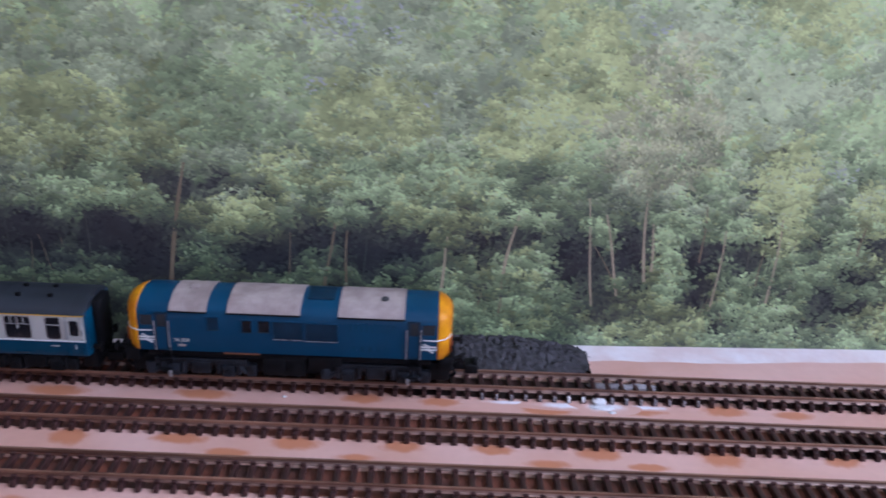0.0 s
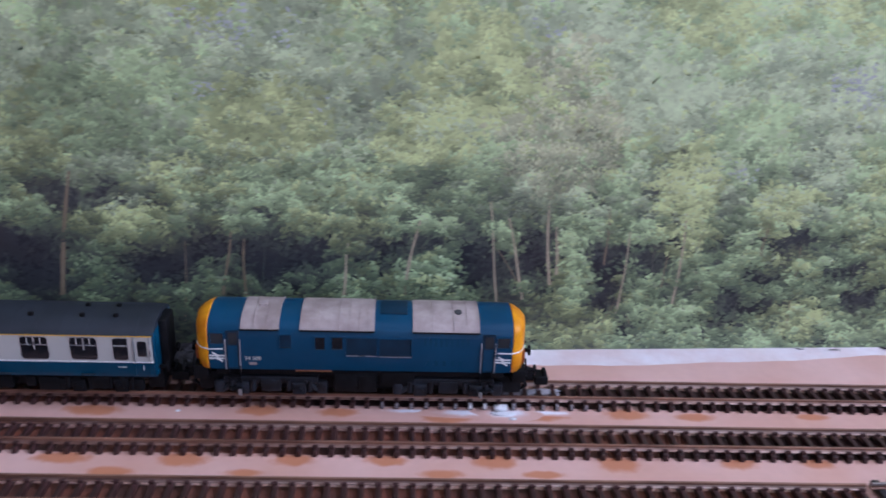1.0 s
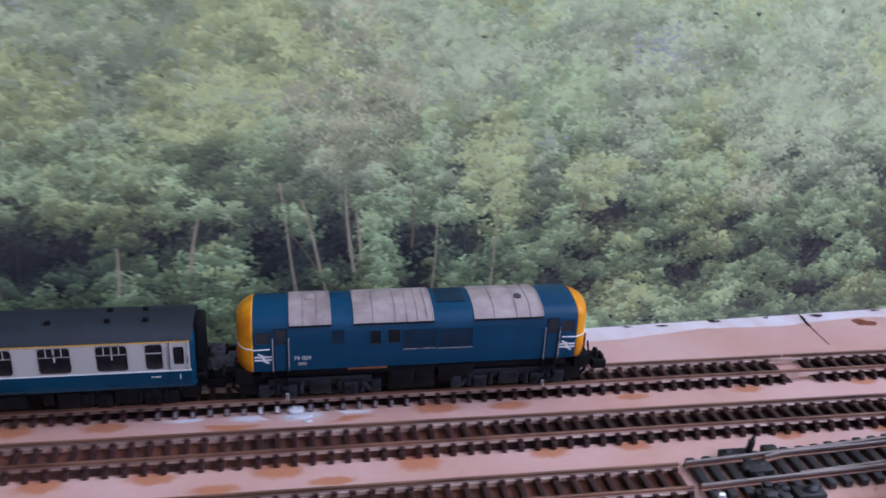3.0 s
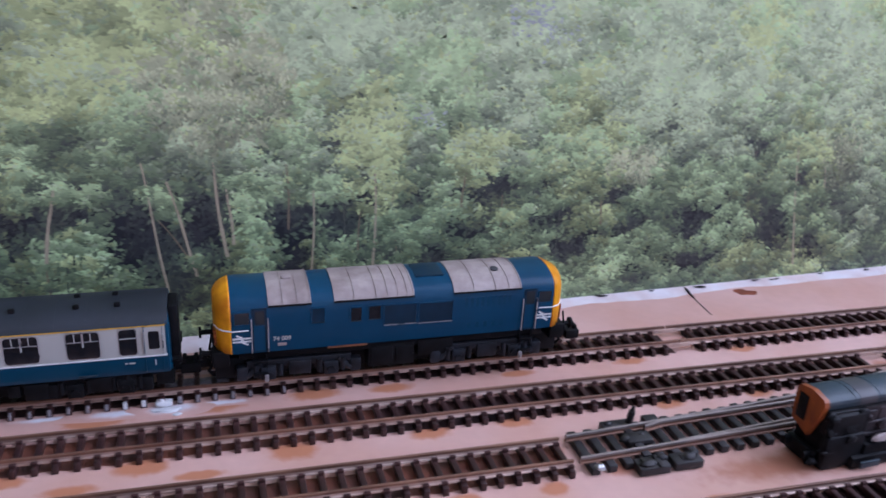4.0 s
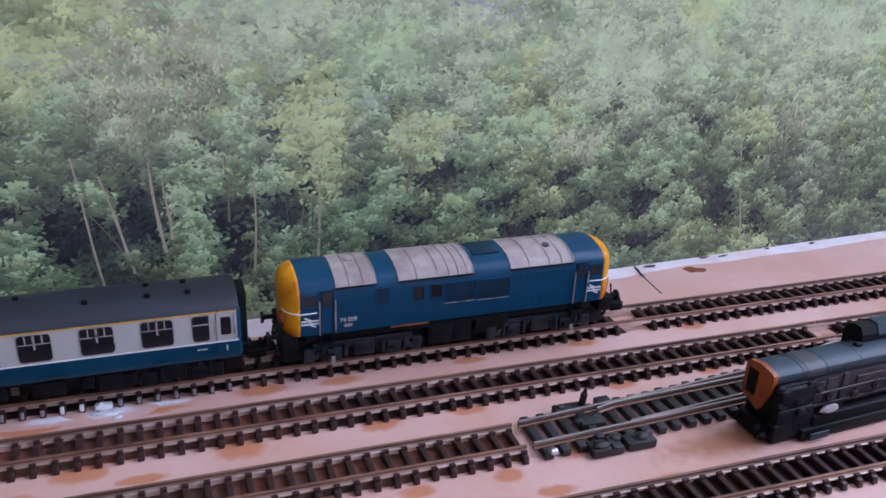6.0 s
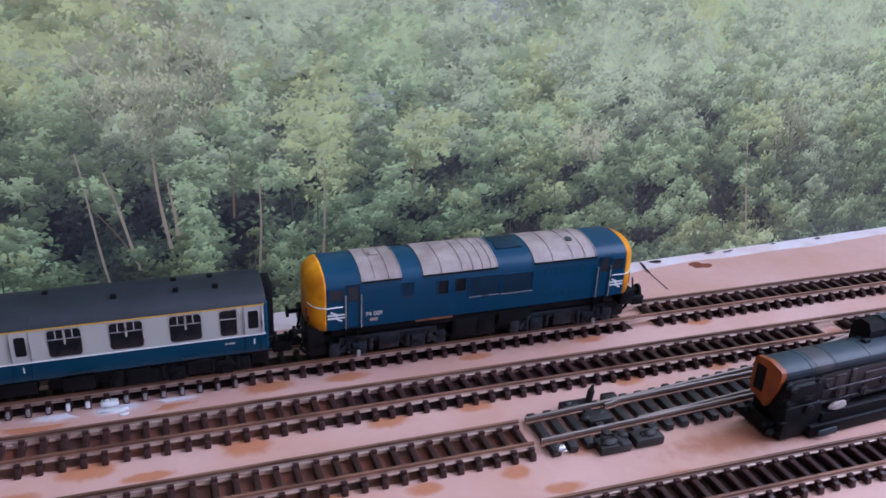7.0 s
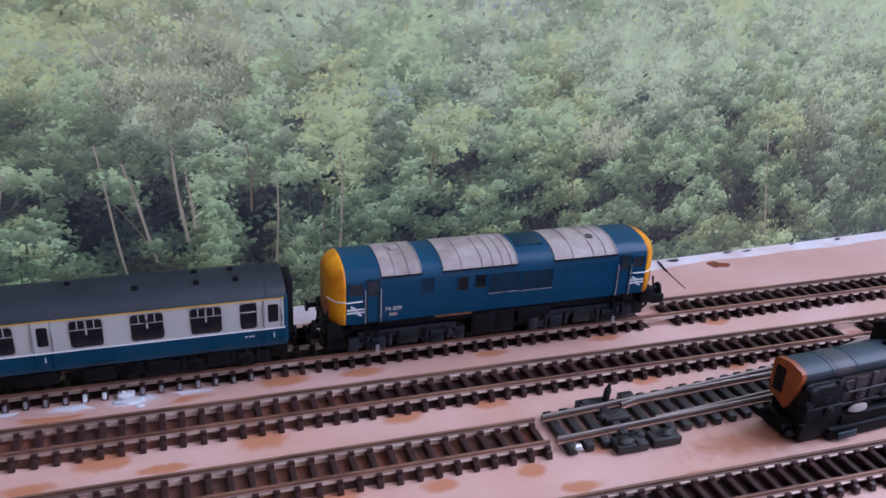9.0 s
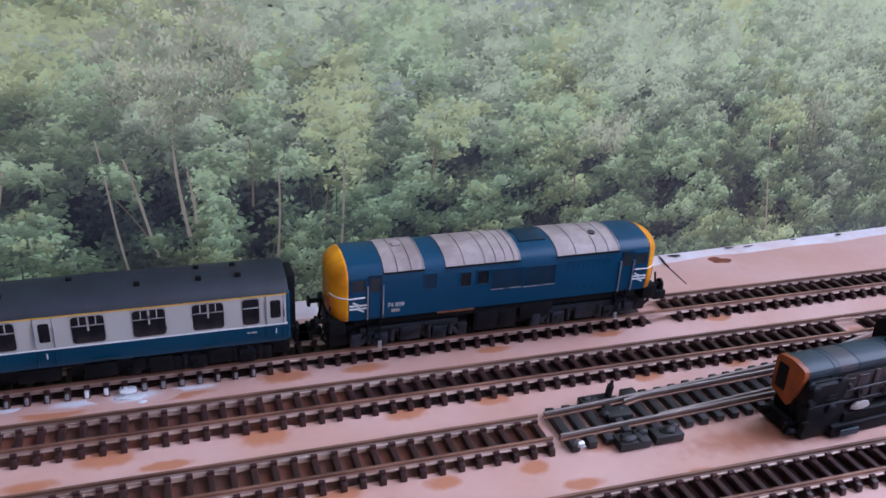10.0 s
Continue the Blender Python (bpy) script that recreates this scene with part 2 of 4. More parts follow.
def lettering(name, text, height, material, parent, x, y, z, label=""):
    """Raised letters on a side that faces -y; height in millimetres."""
    cu = bpy.data.curves.new(name, "FONT")
    cu.body, cu.size, cu.extrude, cu.offset = text, height * MM * 1.4, 0.00003, 0.00004
    tmp = bpy.data.objects.new(name, cu)
    me = bpy.data.meshes.new_from_object(tmp)
    bpy.data.objects.remove(tmp)
    me.materials.clear()
    me.materials.append(material)
    ob = new(name, me)
    ob.parent = parent
    ob.matrix_basis = pose(x * MM, y * MM, z * MM, 90)
    if label:
        tagged(ob, label)
    return ob

# ---- the room round the layout ----
def room():
    x0, x1, y0, y1, z0, z1, th = -1800.0, 740.0, -1600.0, 420.0, -900.0, 1500.0, 80.0
    tagged(finish("floor", boxes((x0, x1, y0, y1, z0 - 50, z0)), CARPET), "grey carpeted floor of the room", "floor", kind="structure")
    tagged(finish("ceiling", boxes((x0, x1, y0, y1, z1, z1 + 50)), CEIL), "plain white painted ceiling", "ceiling", kind="structure")
    tagged(finish("wall_north", boxes((x0, x1, y1, y1 + th, z0, z1)), WALL), "beige painted room wall", "wall", kind="structure")
    tagged(finish("wall_west", boxes((x0 - th, x0, y0, y1, z0, z1)), WALL), "beige painted room wall", "wall", kind="structure")
    a, b, c, d = -250.0, 700.0, 200.0, 1300.0
    tagged(finish("wall_south", boxes((x0, a, y0 - th, y0, z0, z1), (b, x1, y0 - th, y0, z0, z1), (a, b, y0 - th, y0, z0, c), (a, b, y0 - th, y0, d, z1)), WALL),
           "beige painted room wall with a wide window", "wall", kind="structure")
    tagged(finish("window_1", boxes((a, b, y0 - 60, y0 - 20, c, c + 40), (a, b, y0 - 60, y0 - 20, d - 40, d), (a, a + 40, y0 - 60, y0 - 20, c + 40, d - 40),
                                    (b - 40, b, y0 - 60, y0 - 20, c + 40, d - 40)), CEIL), "white window frame in the room wall", "window", kind="structure")
    a, b = -950.0, 350.0
    tagged(finish("wall_east", boxes((x1, x1 + th, y0, a, z0, z1), (x1, x1 + th, b, y1, z0, z1), (x1, x1 + th, a, b, z0, c), (x1, x1 + th, a, b, d, z1)), WALL),
           "beige painted room wall with a window", "wall", kind="structure")
    tagged(finish("window_2", boxes((x1 + 20, x1 + 60, a, b, c, c + 40), (x1 + 20, x1 + 60, a, b, d - 40, d), (x1 + 20, x1 + 60, a, a + 40, c + 40, d - 40),
                                    (x1 + 20, x1 + 60, b - 40, b, c + 40, d - 40)), CEIL), "white window frame in the room wall", "window", kind="structure")


room()
BACK_Y, BACK_SLOPE = 38.95, 0.0488
BACK_TURN = math.degrees(math.atan(BACK_SLOPE))


def blob(rx, ry, seed, n=18, h=0.05, rough=0.25):
    """A thin irregular patch."""
    rng = random.Random(seed)
    ph = [rng.uniform(0, 6.3) for _ in range(4)]
    bm = bmesh.new()
    vs = []
    for i in range(n):
        a = 2 * math.pi * i / n
        k = 1 + rough * (0.5 * math.sin(2 * a + ph[0]) + 0.35 * math.sin(3 * a + ph[1]) + 0.25 * math.sin(5 * a + ph[2]))
        vs.append(bm.verts.new((rx * k * math.cos(a), ry * k * math.sin(a), h)))
    bm.faces.new(vs)
    return bm


def baseboard():
    bm = bmesh.new()
    top = [(-900, -420), (600, -420), (600, BACK_Y + BACK_SLOPE * 600 + 12), (-900, BACK_Y - BACK_SLOPE * 900 + 12)]
    lo = [bm.verts.new((x, y, -900)) for x, y in top]
    hi = [bm.verts.new((x, y, 0)) for x, y in top]
    bm.faces.new(hi), bm.faces.new(lo[::-1])
    for i in range(4):
        bm.faces.new((lo[i], lo[(i + 1) % 4], hi[(i + 1) % 4], hi[i]))
    board = tagged(finish("baseboard", bm, BOARD), "pink-grey painted layout board with brown stains on a bench", "baseboard", kind="structure")
    # the filler along the foot of the backscene
    rng = random.Random(4)
    bm = bmesh.new()
    xs = [-620 + 6 * i for i in range(140)]
    w = [6.0 + 4.5 * min(max((-x - 10) / 80, 0), 1) + 2.0 * noise.noise((x * 0.03, 0, 0)) + 0.9 * noise.noise((x * 0.2, 3, 0)) for x in xs]
    rows = []
    for x, k in zip(xs, w):
        yb = BACK_Y + BACK_SLOPE * x + 0.5
        rows.append([bm.verts.new((x, yb, 0.9)), bm.verts.new((x, yb - k * 0.5, 0.45)), bm.verts.new((x, yb - k, 0.03))])
    for a, b in zip(rows, rows[1:]):
        for i in range(2):
            bm.faces.new((a[i], a[i + 1], b[i + 1], b[i]))
    part("filler_strip", bm, BOARD_EDGE, board, "white filler along the foot of the backscene", True)
    for k, x in enumerate([-44, -30, 14, 36, 63, 72, 96, 120, -8]):
        bm = blob(rng.uniform(1.2, 3.2), rng.uniform(0.5, 0.9), 50 + k, 10, 0.0, 0.5)
        o = part("filler_gap", bm, DARK_GAP, board)
        o.location = (x * MM, (BACK_Y + BACK_SLOPE * x - 1.0 - 0.8 * (k % 2)) * MM, 0.95 * MM)
    o = part("paint_chip", blob(4.3, 2.9, 9, 20, 0.06, 0.4), CHIP, board, "patch of bare brown board")
    o.location = (52.7 * MM, 32.9 * MM, 0)
    bm = boxes((-0.28, 0.28, -11.4, 3.0, 0.0, 0.05), (-0.28, 0.28, 3.0, 7.0, 0.0, 0.5), (-0.28, 0.28, 7.0, 11.2, 0.0, 0.95))
    o = part("board_joint", bm, DARK_GAP, board, "dark joint between two boards")
    o.matrix_basis = pose(0.0284, 0.0286, 0, 0, 0, -5)
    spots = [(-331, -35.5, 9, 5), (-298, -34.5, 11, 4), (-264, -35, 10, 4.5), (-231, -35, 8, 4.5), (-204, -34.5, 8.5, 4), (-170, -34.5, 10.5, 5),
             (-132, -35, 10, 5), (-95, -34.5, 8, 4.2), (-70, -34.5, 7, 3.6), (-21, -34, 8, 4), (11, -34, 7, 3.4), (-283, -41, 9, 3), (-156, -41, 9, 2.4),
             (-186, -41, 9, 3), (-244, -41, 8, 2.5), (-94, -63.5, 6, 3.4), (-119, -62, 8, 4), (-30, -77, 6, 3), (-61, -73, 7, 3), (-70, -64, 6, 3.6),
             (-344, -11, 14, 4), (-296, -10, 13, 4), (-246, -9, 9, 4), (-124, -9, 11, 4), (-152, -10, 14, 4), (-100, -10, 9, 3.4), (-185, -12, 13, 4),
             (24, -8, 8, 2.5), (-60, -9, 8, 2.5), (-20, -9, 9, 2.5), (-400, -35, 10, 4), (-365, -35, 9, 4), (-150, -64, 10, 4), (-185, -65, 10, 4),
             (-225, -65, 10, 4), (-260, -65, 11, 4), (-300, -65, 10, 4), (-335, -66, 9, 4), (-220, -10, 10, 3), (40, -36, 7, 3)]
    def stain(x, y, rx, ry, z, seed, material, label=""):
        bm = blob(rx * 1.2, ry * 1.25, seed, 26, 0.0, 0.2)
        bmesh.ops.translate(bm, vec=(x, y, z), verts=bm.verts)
        part("board_patch", bm, material, board, label)

    # Faint red-brown patches by the shunter, the points and the rail joints.
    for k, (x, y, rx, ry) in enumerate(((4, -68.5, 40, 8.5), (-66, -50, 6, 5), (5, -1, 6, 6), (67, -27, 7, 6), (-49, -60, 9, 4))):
        stain(x, y, rx, ry, 0.004 + 0.001 * k, 80 + k, FAINT_PATCH, "faint red-brown patch")
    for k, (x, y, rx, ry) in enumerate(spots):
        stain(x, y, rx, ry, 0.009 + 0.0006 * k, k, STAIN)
    return board


# ---- tracks ----
PITCH, SLEEPER_H, RAIL_Z = 4.87, 2.15, 4.2


def sleeper_mesh(material):
    bm = bmesh.new()
    box(bm, -0.82, 0.82, -7.7, 7.7, 0.05, SLEEPER_H, bevel=0.25)
    for v in bm.verts:
        if abs(v.co.y) > 7 and v.co.z > 1:
            v.co.y *= 0.955
    for y in (-4.95, 4.95):
        for s in (-1, 1):
            box(bm, -0.75, 0.75, y + s * 0.8 - 0.45, y + s * 0.8 + 0.45, SLEEPER_H - 0.05, SLEEPER_H + 0.8)
    return bm


def rail_profile(mi_top=1):
    return [(-0.58, SLEEPER_H), (0.58, SLEEPER_H), (0.58, SLEEPER_H + 0.3), (0.24, SLEEPER_H + 0.45), (0.24, RAIL_Z - 0.92), (0.36, RAIL_Z - 0.78),
            (0.36, RAIL_Z - 0.08), (0.26, RAIL_Z), (-0.26, RAIL_Z), (-0.36, RAIL_Z - 0.08), (-0.36, RAIL_Z - 0.78), (-0.24, RAIL_Z - 0.92), (-0.24, SLEEPER_H + 0.45), (-0.58, SLEEPER_H + 0.3)]


def rail(bm, pts):
    """A rail along the points (x, y); its head has the second material."""
    prof = rail_profile()
    rings = [[bm.verts.new((x, y + py, pz)) for py, pz in prof] for x, y in pts]
    n = len(prof)
    for a, b in zip(rings, rings[1:]):
        for i in range(n):
            bm.faces.new((a[i], a[(i + 1) % n], b[(i + 1) % n], b[i])).material_index = 1 if i in (4, 5, 6, 7, 8, 9, 10) else 0
    bm.faces.new(rings[0]), bm.faces.new(rings[-1])
    return bm


SLEEPER_PIECE = []


def track(label, x0, x1, y, slope, joints=(), turn_dark=-640.0):
    ob = empty("track", label, "model track", "tracks on the board", pose(0, y * MM, 0, 0, 0, math.degrees(math.atan(slope))))
    cuts = [x0, *joints, x1]
    for a, b in zip(cuts, cuts[1:]):
        for s in (-4.95, 4.95):
            part("rail", rail(bmesh.new(), [(a + 0.25, s), ((a + b) / 2, s), (b - 0.25, s)]), [RAIL, RAIL_TOP], ob, "rust-painted rail, worn bare at one end")
    for j in joints:
        for s in (-4.95, 4.95):
            part("rail_joiner", boxes((j - 4, j + 4, s - 0.8, s + 0.8, SLEEPER_H - 0.3, SLEEPER_H + 0.9)), RAIL, ob)
    rng = random.Random(int(y))
    for a, b, m, lab in ((x0, min(turn_dark, x1), RUST_WASH, "red-brown paint wash under the rails"), (max(turn_dark, x0), x1, SHADED_WASH, "brown wash under the rails, darkened as sleeper shade")):
        if b - a < 10:
            continue
        for c0, c1 in [p for p in zip([a, *[j + 7.5 for j in joints if a < j < b]], [*[j - 1.5 for j in joints if a < j < b], b])]:
          bm = bmesh.new()
          rows = [[bm.verts.new((x, -5.5 - 1.1 * rng.random(), 0.02)), bm.verts.new((x, 5.4 + 1.0 * rng.random(), 0.02))] for x in np.linspace(c0, c1, int((c1 - c0) / 5) + 2)]
          for p, q in zip(rows, rows[1:]):
              bm.faces.new((p[0], q[0], q[1], p[1]))
          part("track_wash", bm, m, ob, lab)
    x = x0 + 1.2
    rng = random.Random(int(x0 + y))
    while x < x1 - 1:
        if not any(-1.5 < x - j < 7.5 for j in joints):
            if not SLEEPER_PIECE:
                SLEEPER_PIECE.append(part("sleeper", sleeper_mesh(SLEEPER), SLEEPER, ob))
                SLEEPER_PIECE[0].location = (x * MM, 0, 0)
            else:
                like(SLEEPER_PIECE[0], ob, x + rng.uniform(-0.1, 0.1), 0, 0, rng.uniform(-0.6, 0.6), "sleeper")
        x += PITCH
    return ob

# ---- the points that lead off the third track ----
def y_near(x):
    return -58.6 + 0.045 * (x + 61)


def y_far(x):
    u = max(x + 61, 0)
    return -48.7 + 0.055 * u + 0.00025 * u * u


def points():
    ob = empty("turnout", "black plastic model points with nickel rails", "model points", m=pose(0, 0, 0))
    xs = [-61 + 6 * i for i in range(18)]
    far = [-61 + 6 * i for i in range(17)]
    part("stock_rail", rail(bmesh.new(), [(x, y_near(x)) for x in xs]), [RAIL_TOP, STEEL], ob, "nickel stock rail")
    part("stock_rail", rail(bmesh.new(), [(x, y_far(x)) for x in far]), [RAIL_TOP, STEEL], ob, "nickel stock rail")
    part("switch_rail", rail(bmesh.new(), [(x, y_near(x) + 9.9 - (1.1 if x < -35 else 0)) for x in xs if x >= -40]), [RAIL_TOP, STEEL], ob, "nickel switch rail")
    part("switch_rail", rail(bmesh.new(), [(x, y_far(x) - 9.9) for x in far if x >= -34]), [RAIL_TOP, STEEL], ob, "nickel switch rail")
    part("crossover_rail", rail(bmesh.new(), [(46, -38.4), (70, -32.6), (96, -27.2)]), [RAIL_TOP, STEEL], ob, "brown crossover rail")
    x = -57.5
    rng = random.Random(8)
    while x < 42:
        a, b = y_near(x) - 3.2 - rng.uniform(0, 0.5), y_far(x) + 3.5 + rng.uniform(0, 0.5)
        part("sleeper", boxes((x - 1.25, x + 1.25, a, b, 0.05, SLEEPER_H), bevel=0.3), POINT_PLASTIC, ob)
        x += 5.0
    part("mounting_plate", boxes((-46.5, -37.5, -65.0, -60, 0.2, 2.6), (-45, -42.5, -64.5, -61, 2.5, 3.3), (-41, -39.4, -65.4, -60, 2.6, 3.1), bevel=0.35), POINT_PLASTIC, ob, "black plastic motor plate")
    part("mounting_plate", boxes((-36, -27.5, -64.8, -60, 0.2, 2.7), (-33.5, -31, -63.5, -61.5, 2.6, 3.0), bevel=0.4), POINT_PLASTIC, ob, "black plastic motor plate")
    part("tie_bar", boxes((-43, -40.6, -60, -43.5, 2.2, 3.0), (-44.5, -37, -54.5, -50, 2.0, 3.6), bevel=0.3), POINT_PLASTIC, ob, "black plastic tie bar")
    bm = boxes((-48, -39, -46.0, -42.6, 0.2, 2.9), (-34.5, -30, -45, -42, 0.2, 2.9), bevel=0.4)
    rod(bm, (-39.6, -44.6, 2.5), (-39.2, -44.8, 6.6), 1.0)
    rod(bm, (-39.2, -44.8, 6.4), (-39.0, -44.9, 8.2), 0.7, r2=0.4)
    part("lever", bm, POINT_PLASTIC, ob, "black plastic point lever")
    for x, y, rx in ((-43.5, -63.0, 2.6), (-38.6, -61.4, 1.8), (-31.0, -62.6, 2.2), (-29.2, -61.6, 1.4), (-44.0, -52.0, 2.4), (-39.5, -51.2, 1.8), (-46.0, -44.3, 1.6)):
        o = part("motor_fitting", blob_mound(rx, rx * 0.6, 1.3, int(-x), 2, 0.4), POINT_PLASTIC, ob, "", True)
        o.location = (x * MM, y * MM, 2.5 * MM)
    o = part("solder_blob", blob_mound(1.4, 1.2, 1.1, 3), SILVER, ob, "bright blob of solder")
    o.location = (-0.0565, -0.0612, 0.002)
    return ob


def blob_mound(rx, ry, h, seed, sub=3, rough=0.3):
    bm = bmesh.new()
    bmesh.ops.create_icosphere(bm, subdivisions=sub, radius=1.0)
    for v in bm.verts:
        k = 1 + rough * noise.noise(v.co * 1.7 + Vector((seed * 7.1, 0, 0))) + 0.5 * rough * noise.noise(v.co * 4 + Vector((0, seed * 3.3, 0)))
        v.co = Vector((v.co.x * rx * k, v.co.y * ry * k, max(v.co.z, -0.1) * h * k))
    return bm


def plaster():
    """White plaster that was spilt over the first track: washes on the board, lumps, and slabs for plaster and sheen on
    the sleeper ends.
    """
    def spot(name, bm, material, label, x, y, z):
        o = tagged(finish(name, bm, material, smooth=True), label, "plaster", "plaster on the track")
        o.location = (x * MM, y * MM, z * MM)

    for k, (x, y, rx, ry) in enumerate(((-164.5, -9.6, 10.0, 3.4), (-177, -8.9, 15.0, 2.6), (-196, -8.4, 14.0, 1.6), (-150, -8.8, 10.0, 1.6))):
        bm = blob(rx * 1.2, ry * 1.2, 30 + k, 26, 0.0, 0.3)
        bmesh.ops.translate(bm, vec=(x, y, 0.036 - 0.001 * k), verts=bm.verts)
        spot("plaster_wash", bm, SMEAR, "thin white plaster wash on the board", 0, 0, 0)
    fill = boxes((-2.3, 2.3, -8.5, -5.9, 0.0, 1.75), bevel=0.6)
    bmesh.ops.subdivide_edges(fill, edges=fill.edges[:], cuts=2, use_grid_fill=True)
    for v in fill.verts:
        v.co += 0.35 * noise.noise_vector(v.co * 0.9)
    spot("plaster_lump", fill, PLASTER, "white plaster that fills the gap between two sleepers", -165.9, 0, 0)
    spot("plaster_lump", blob_mound(4.2, 1.6, 0.28, 2, 3, 0.6), PLASTER, "flat white plaster lump on the board", -165.0, -9.6, 0.02)
    spot("plaster_lump", blob_mound(1.3, 0.7, 0.4, 5, 3, 0.45), PLASTER, "small white plaster crumb on the board", -162.4, -12.4, 0.0)
    spot("plaster_lump", blob_mound(0.8, 0.5, 0.5, 6, 2, 0.45), PLASTER, "small white plaster crumb on the board", -271, -10.0, 0.0)
    spot("plaster_smear", blob_mound(12, 2.4, 1.75, 3, 3, 0.45), PLASTER_GREY, "grimy grey plaster smear between the rails", -156, 2.2, 0.3)
    # Pale slabs paint in the sheen of the sleeper ends along with plaster.
    for k in range(16):
        x = -640 + 1.2 + PITCH * (89 + k)
        far = abs(k - 8) / 8
        bm = boxes((-0.6 + 0.25 * far, 0.6 - 0.2 * far, -7.84, -6.4 - 0.3 * (k % 3), 0.3 + 0.2 * (k % 2), SLEEPER_H + 0.07), bevel=0.18)
        spot("plaster_sheen", bm, PLASTER if abs(k - 7) < 2 else PLASTER_GREY, "thin pale slab for plaster and sheen on a sleeper end", x, 0, 0)


def coal_heap():
    bm = bmesh.new()
    nx, ny = 190, 34
    grid = []
    for i in range(nx):
        row = []
        x = -335 + (170.0 * i / (nx - 1))
        for j in range(ny):
            v = j / (ny - 1)
            y0, y1 = 11.2, BACK_Y + BACK_SLOPE * x - 0.4
            y = y0 + (y1 - y0) * v
            endx = min(1.0, max(0, (-162.5 - 9 * abs(v - 0.62) - x) / 26.0)) * min(1, (x + 336) / 12.0)
            h = 5.0 * (math.sin(min(v * 1.5, 1.0) * math.pi / 2)) * endx ** 0.7
            h += (1.1 * noise.noise((x * 0.55, y * 0.55, 1)) + 0.8 * noise.noise((x * 1.3, y * 1.3, 5))) * min(endx * 3, 1) * min(v * 6, 1)
            row.append(bm.verts.new((x, y, max(h, -0.3))))
        grid.append(row)
    for a, b in zip(grid, grid[1:]):
        for j in range(ny - 1):
            bm.faces.new((a[j], b[j], b[j + 1], a[j + 1]))
    heap = tagged(finish("coal_heap", bm, COAL), "low heap of black loose coal against the backscene", "coal heap", kind="stuff")
    rng = random.Random(5)
    bm = bmesh.new()
    for _ in range(650):
        x = rng.uniform(-330, -164)
        y = rng.uniform(12.2, BACK_Y + BACK_SLOPE * x - 1.5)
        e = min(1.0, max(0, (-162.5 - 9 * abs((y - 12) / 20 - 0.6) - x) / 26.0))
        if e == 0 and rng.random() < 0.75:
            continue
        r = rng.uniform(0.3, 0.75)
        z = 4.6 * math.sin(min((y - 11) / 14, 1) * math.pi / 2) * e ** 0.7
        q = bmesh.ops.create_icosphere(bm, subdivisions=1, radius=r)
        m = Matrix.Translation((x, y, max(z, 0.2))) @ Euler((rng.uniform(0, 3), rng.uniform(0, 3), rng.uniform(0, 3))).to_matrix().to_4x4() @ Matrix.Diagonal((1, rng.uniform(0.5, 1), rng.uniform(0.4, 0.8), 1))
        bmesh.ops.transform(bm, matrix=m, verts=q["verts"])
    part("coal_lumps", bm, COAL, heap)
    return heap


# ---- the printed woodland ----
# crowns of the print: middle (x, z), half width, half height, hue, how much lighter than the rest
TALL_CROWNS = ((-353, 82, 26, 16, 1, 0.06), (-290, 92, 30, 16, 0, 0.02), (-250, 88, 26, 14, 1, 0.05), (-193, 86, 18, 16, 1, 0.07), (-175, 104, 20, 16, 1, 0.06),
               (-147, 88, 22, 26, 3, 0.03), (-186, 62, 20, 15, 0, -0.15), (-99, 68, 13, 18, 1, 0.17), (-80, 84, 18, 14, 0, 0.05), (-110, 100, 24, 12, 2, 0.05),
               (-63, 60, 14, 8, 1, 0.14), (-26, 60, 11, 9, 0, 0.12), (0, 53, 12, 7, 3, 0.10), (20, 82, 40, 16, 2, 0.05), (104, 74, 26, 24, 2, 0.03))
LOW_CROWNS = ((-340, 62, 17, 7, 0, 0.13), (-294, 51, 15, 7, 1, 0.21), (-274, 68, 16, 8, 1, 0.13), (-248, 65, 14, 7, 0, 0.13), (-230, 60, 12, 8, 0, 0.13),
              (-204, 63, 13, 8, 0, 0.12), (-188, 53, 11, 6, 0, 0.16), (-99, 50, 12, 10, 1, 0.14), (-56, 37, 11, 6, 1, 0.20), (-80, 33, 12, 8, 0, 0.11),
              (33, 43, 13, 8, 0, 0.16), (42, 25, 10, 10, 0, 0.15), (-40, 28, 14, 5, 0, 0.12), (112, 34, 18, 20, 2, 0.04), (96, 52, 9, 14, 3, -0.05))
SHRUBS = ((-186, 26, 19, 11, 0, 0.17), (-208, 12, 22, 9, 0, 0.15), (-135, 33, 10, 12, 0, 0.08), (-137, 44, 8, 7, 0, 0.08), (-92, 14, 30, 10, 0, 0.12),
          (-20, 12, 26, 7, 0, 0.10), (4, 20, 12, 6, 0, 0.10), (70, 10, 26, 9, 1, 0.12), (-150, 12, 14, 8, 1, 0.12), (-300, 22, 40, 8, 0, 0.04), (-48, 15, 18, 8, 1, 0.12))
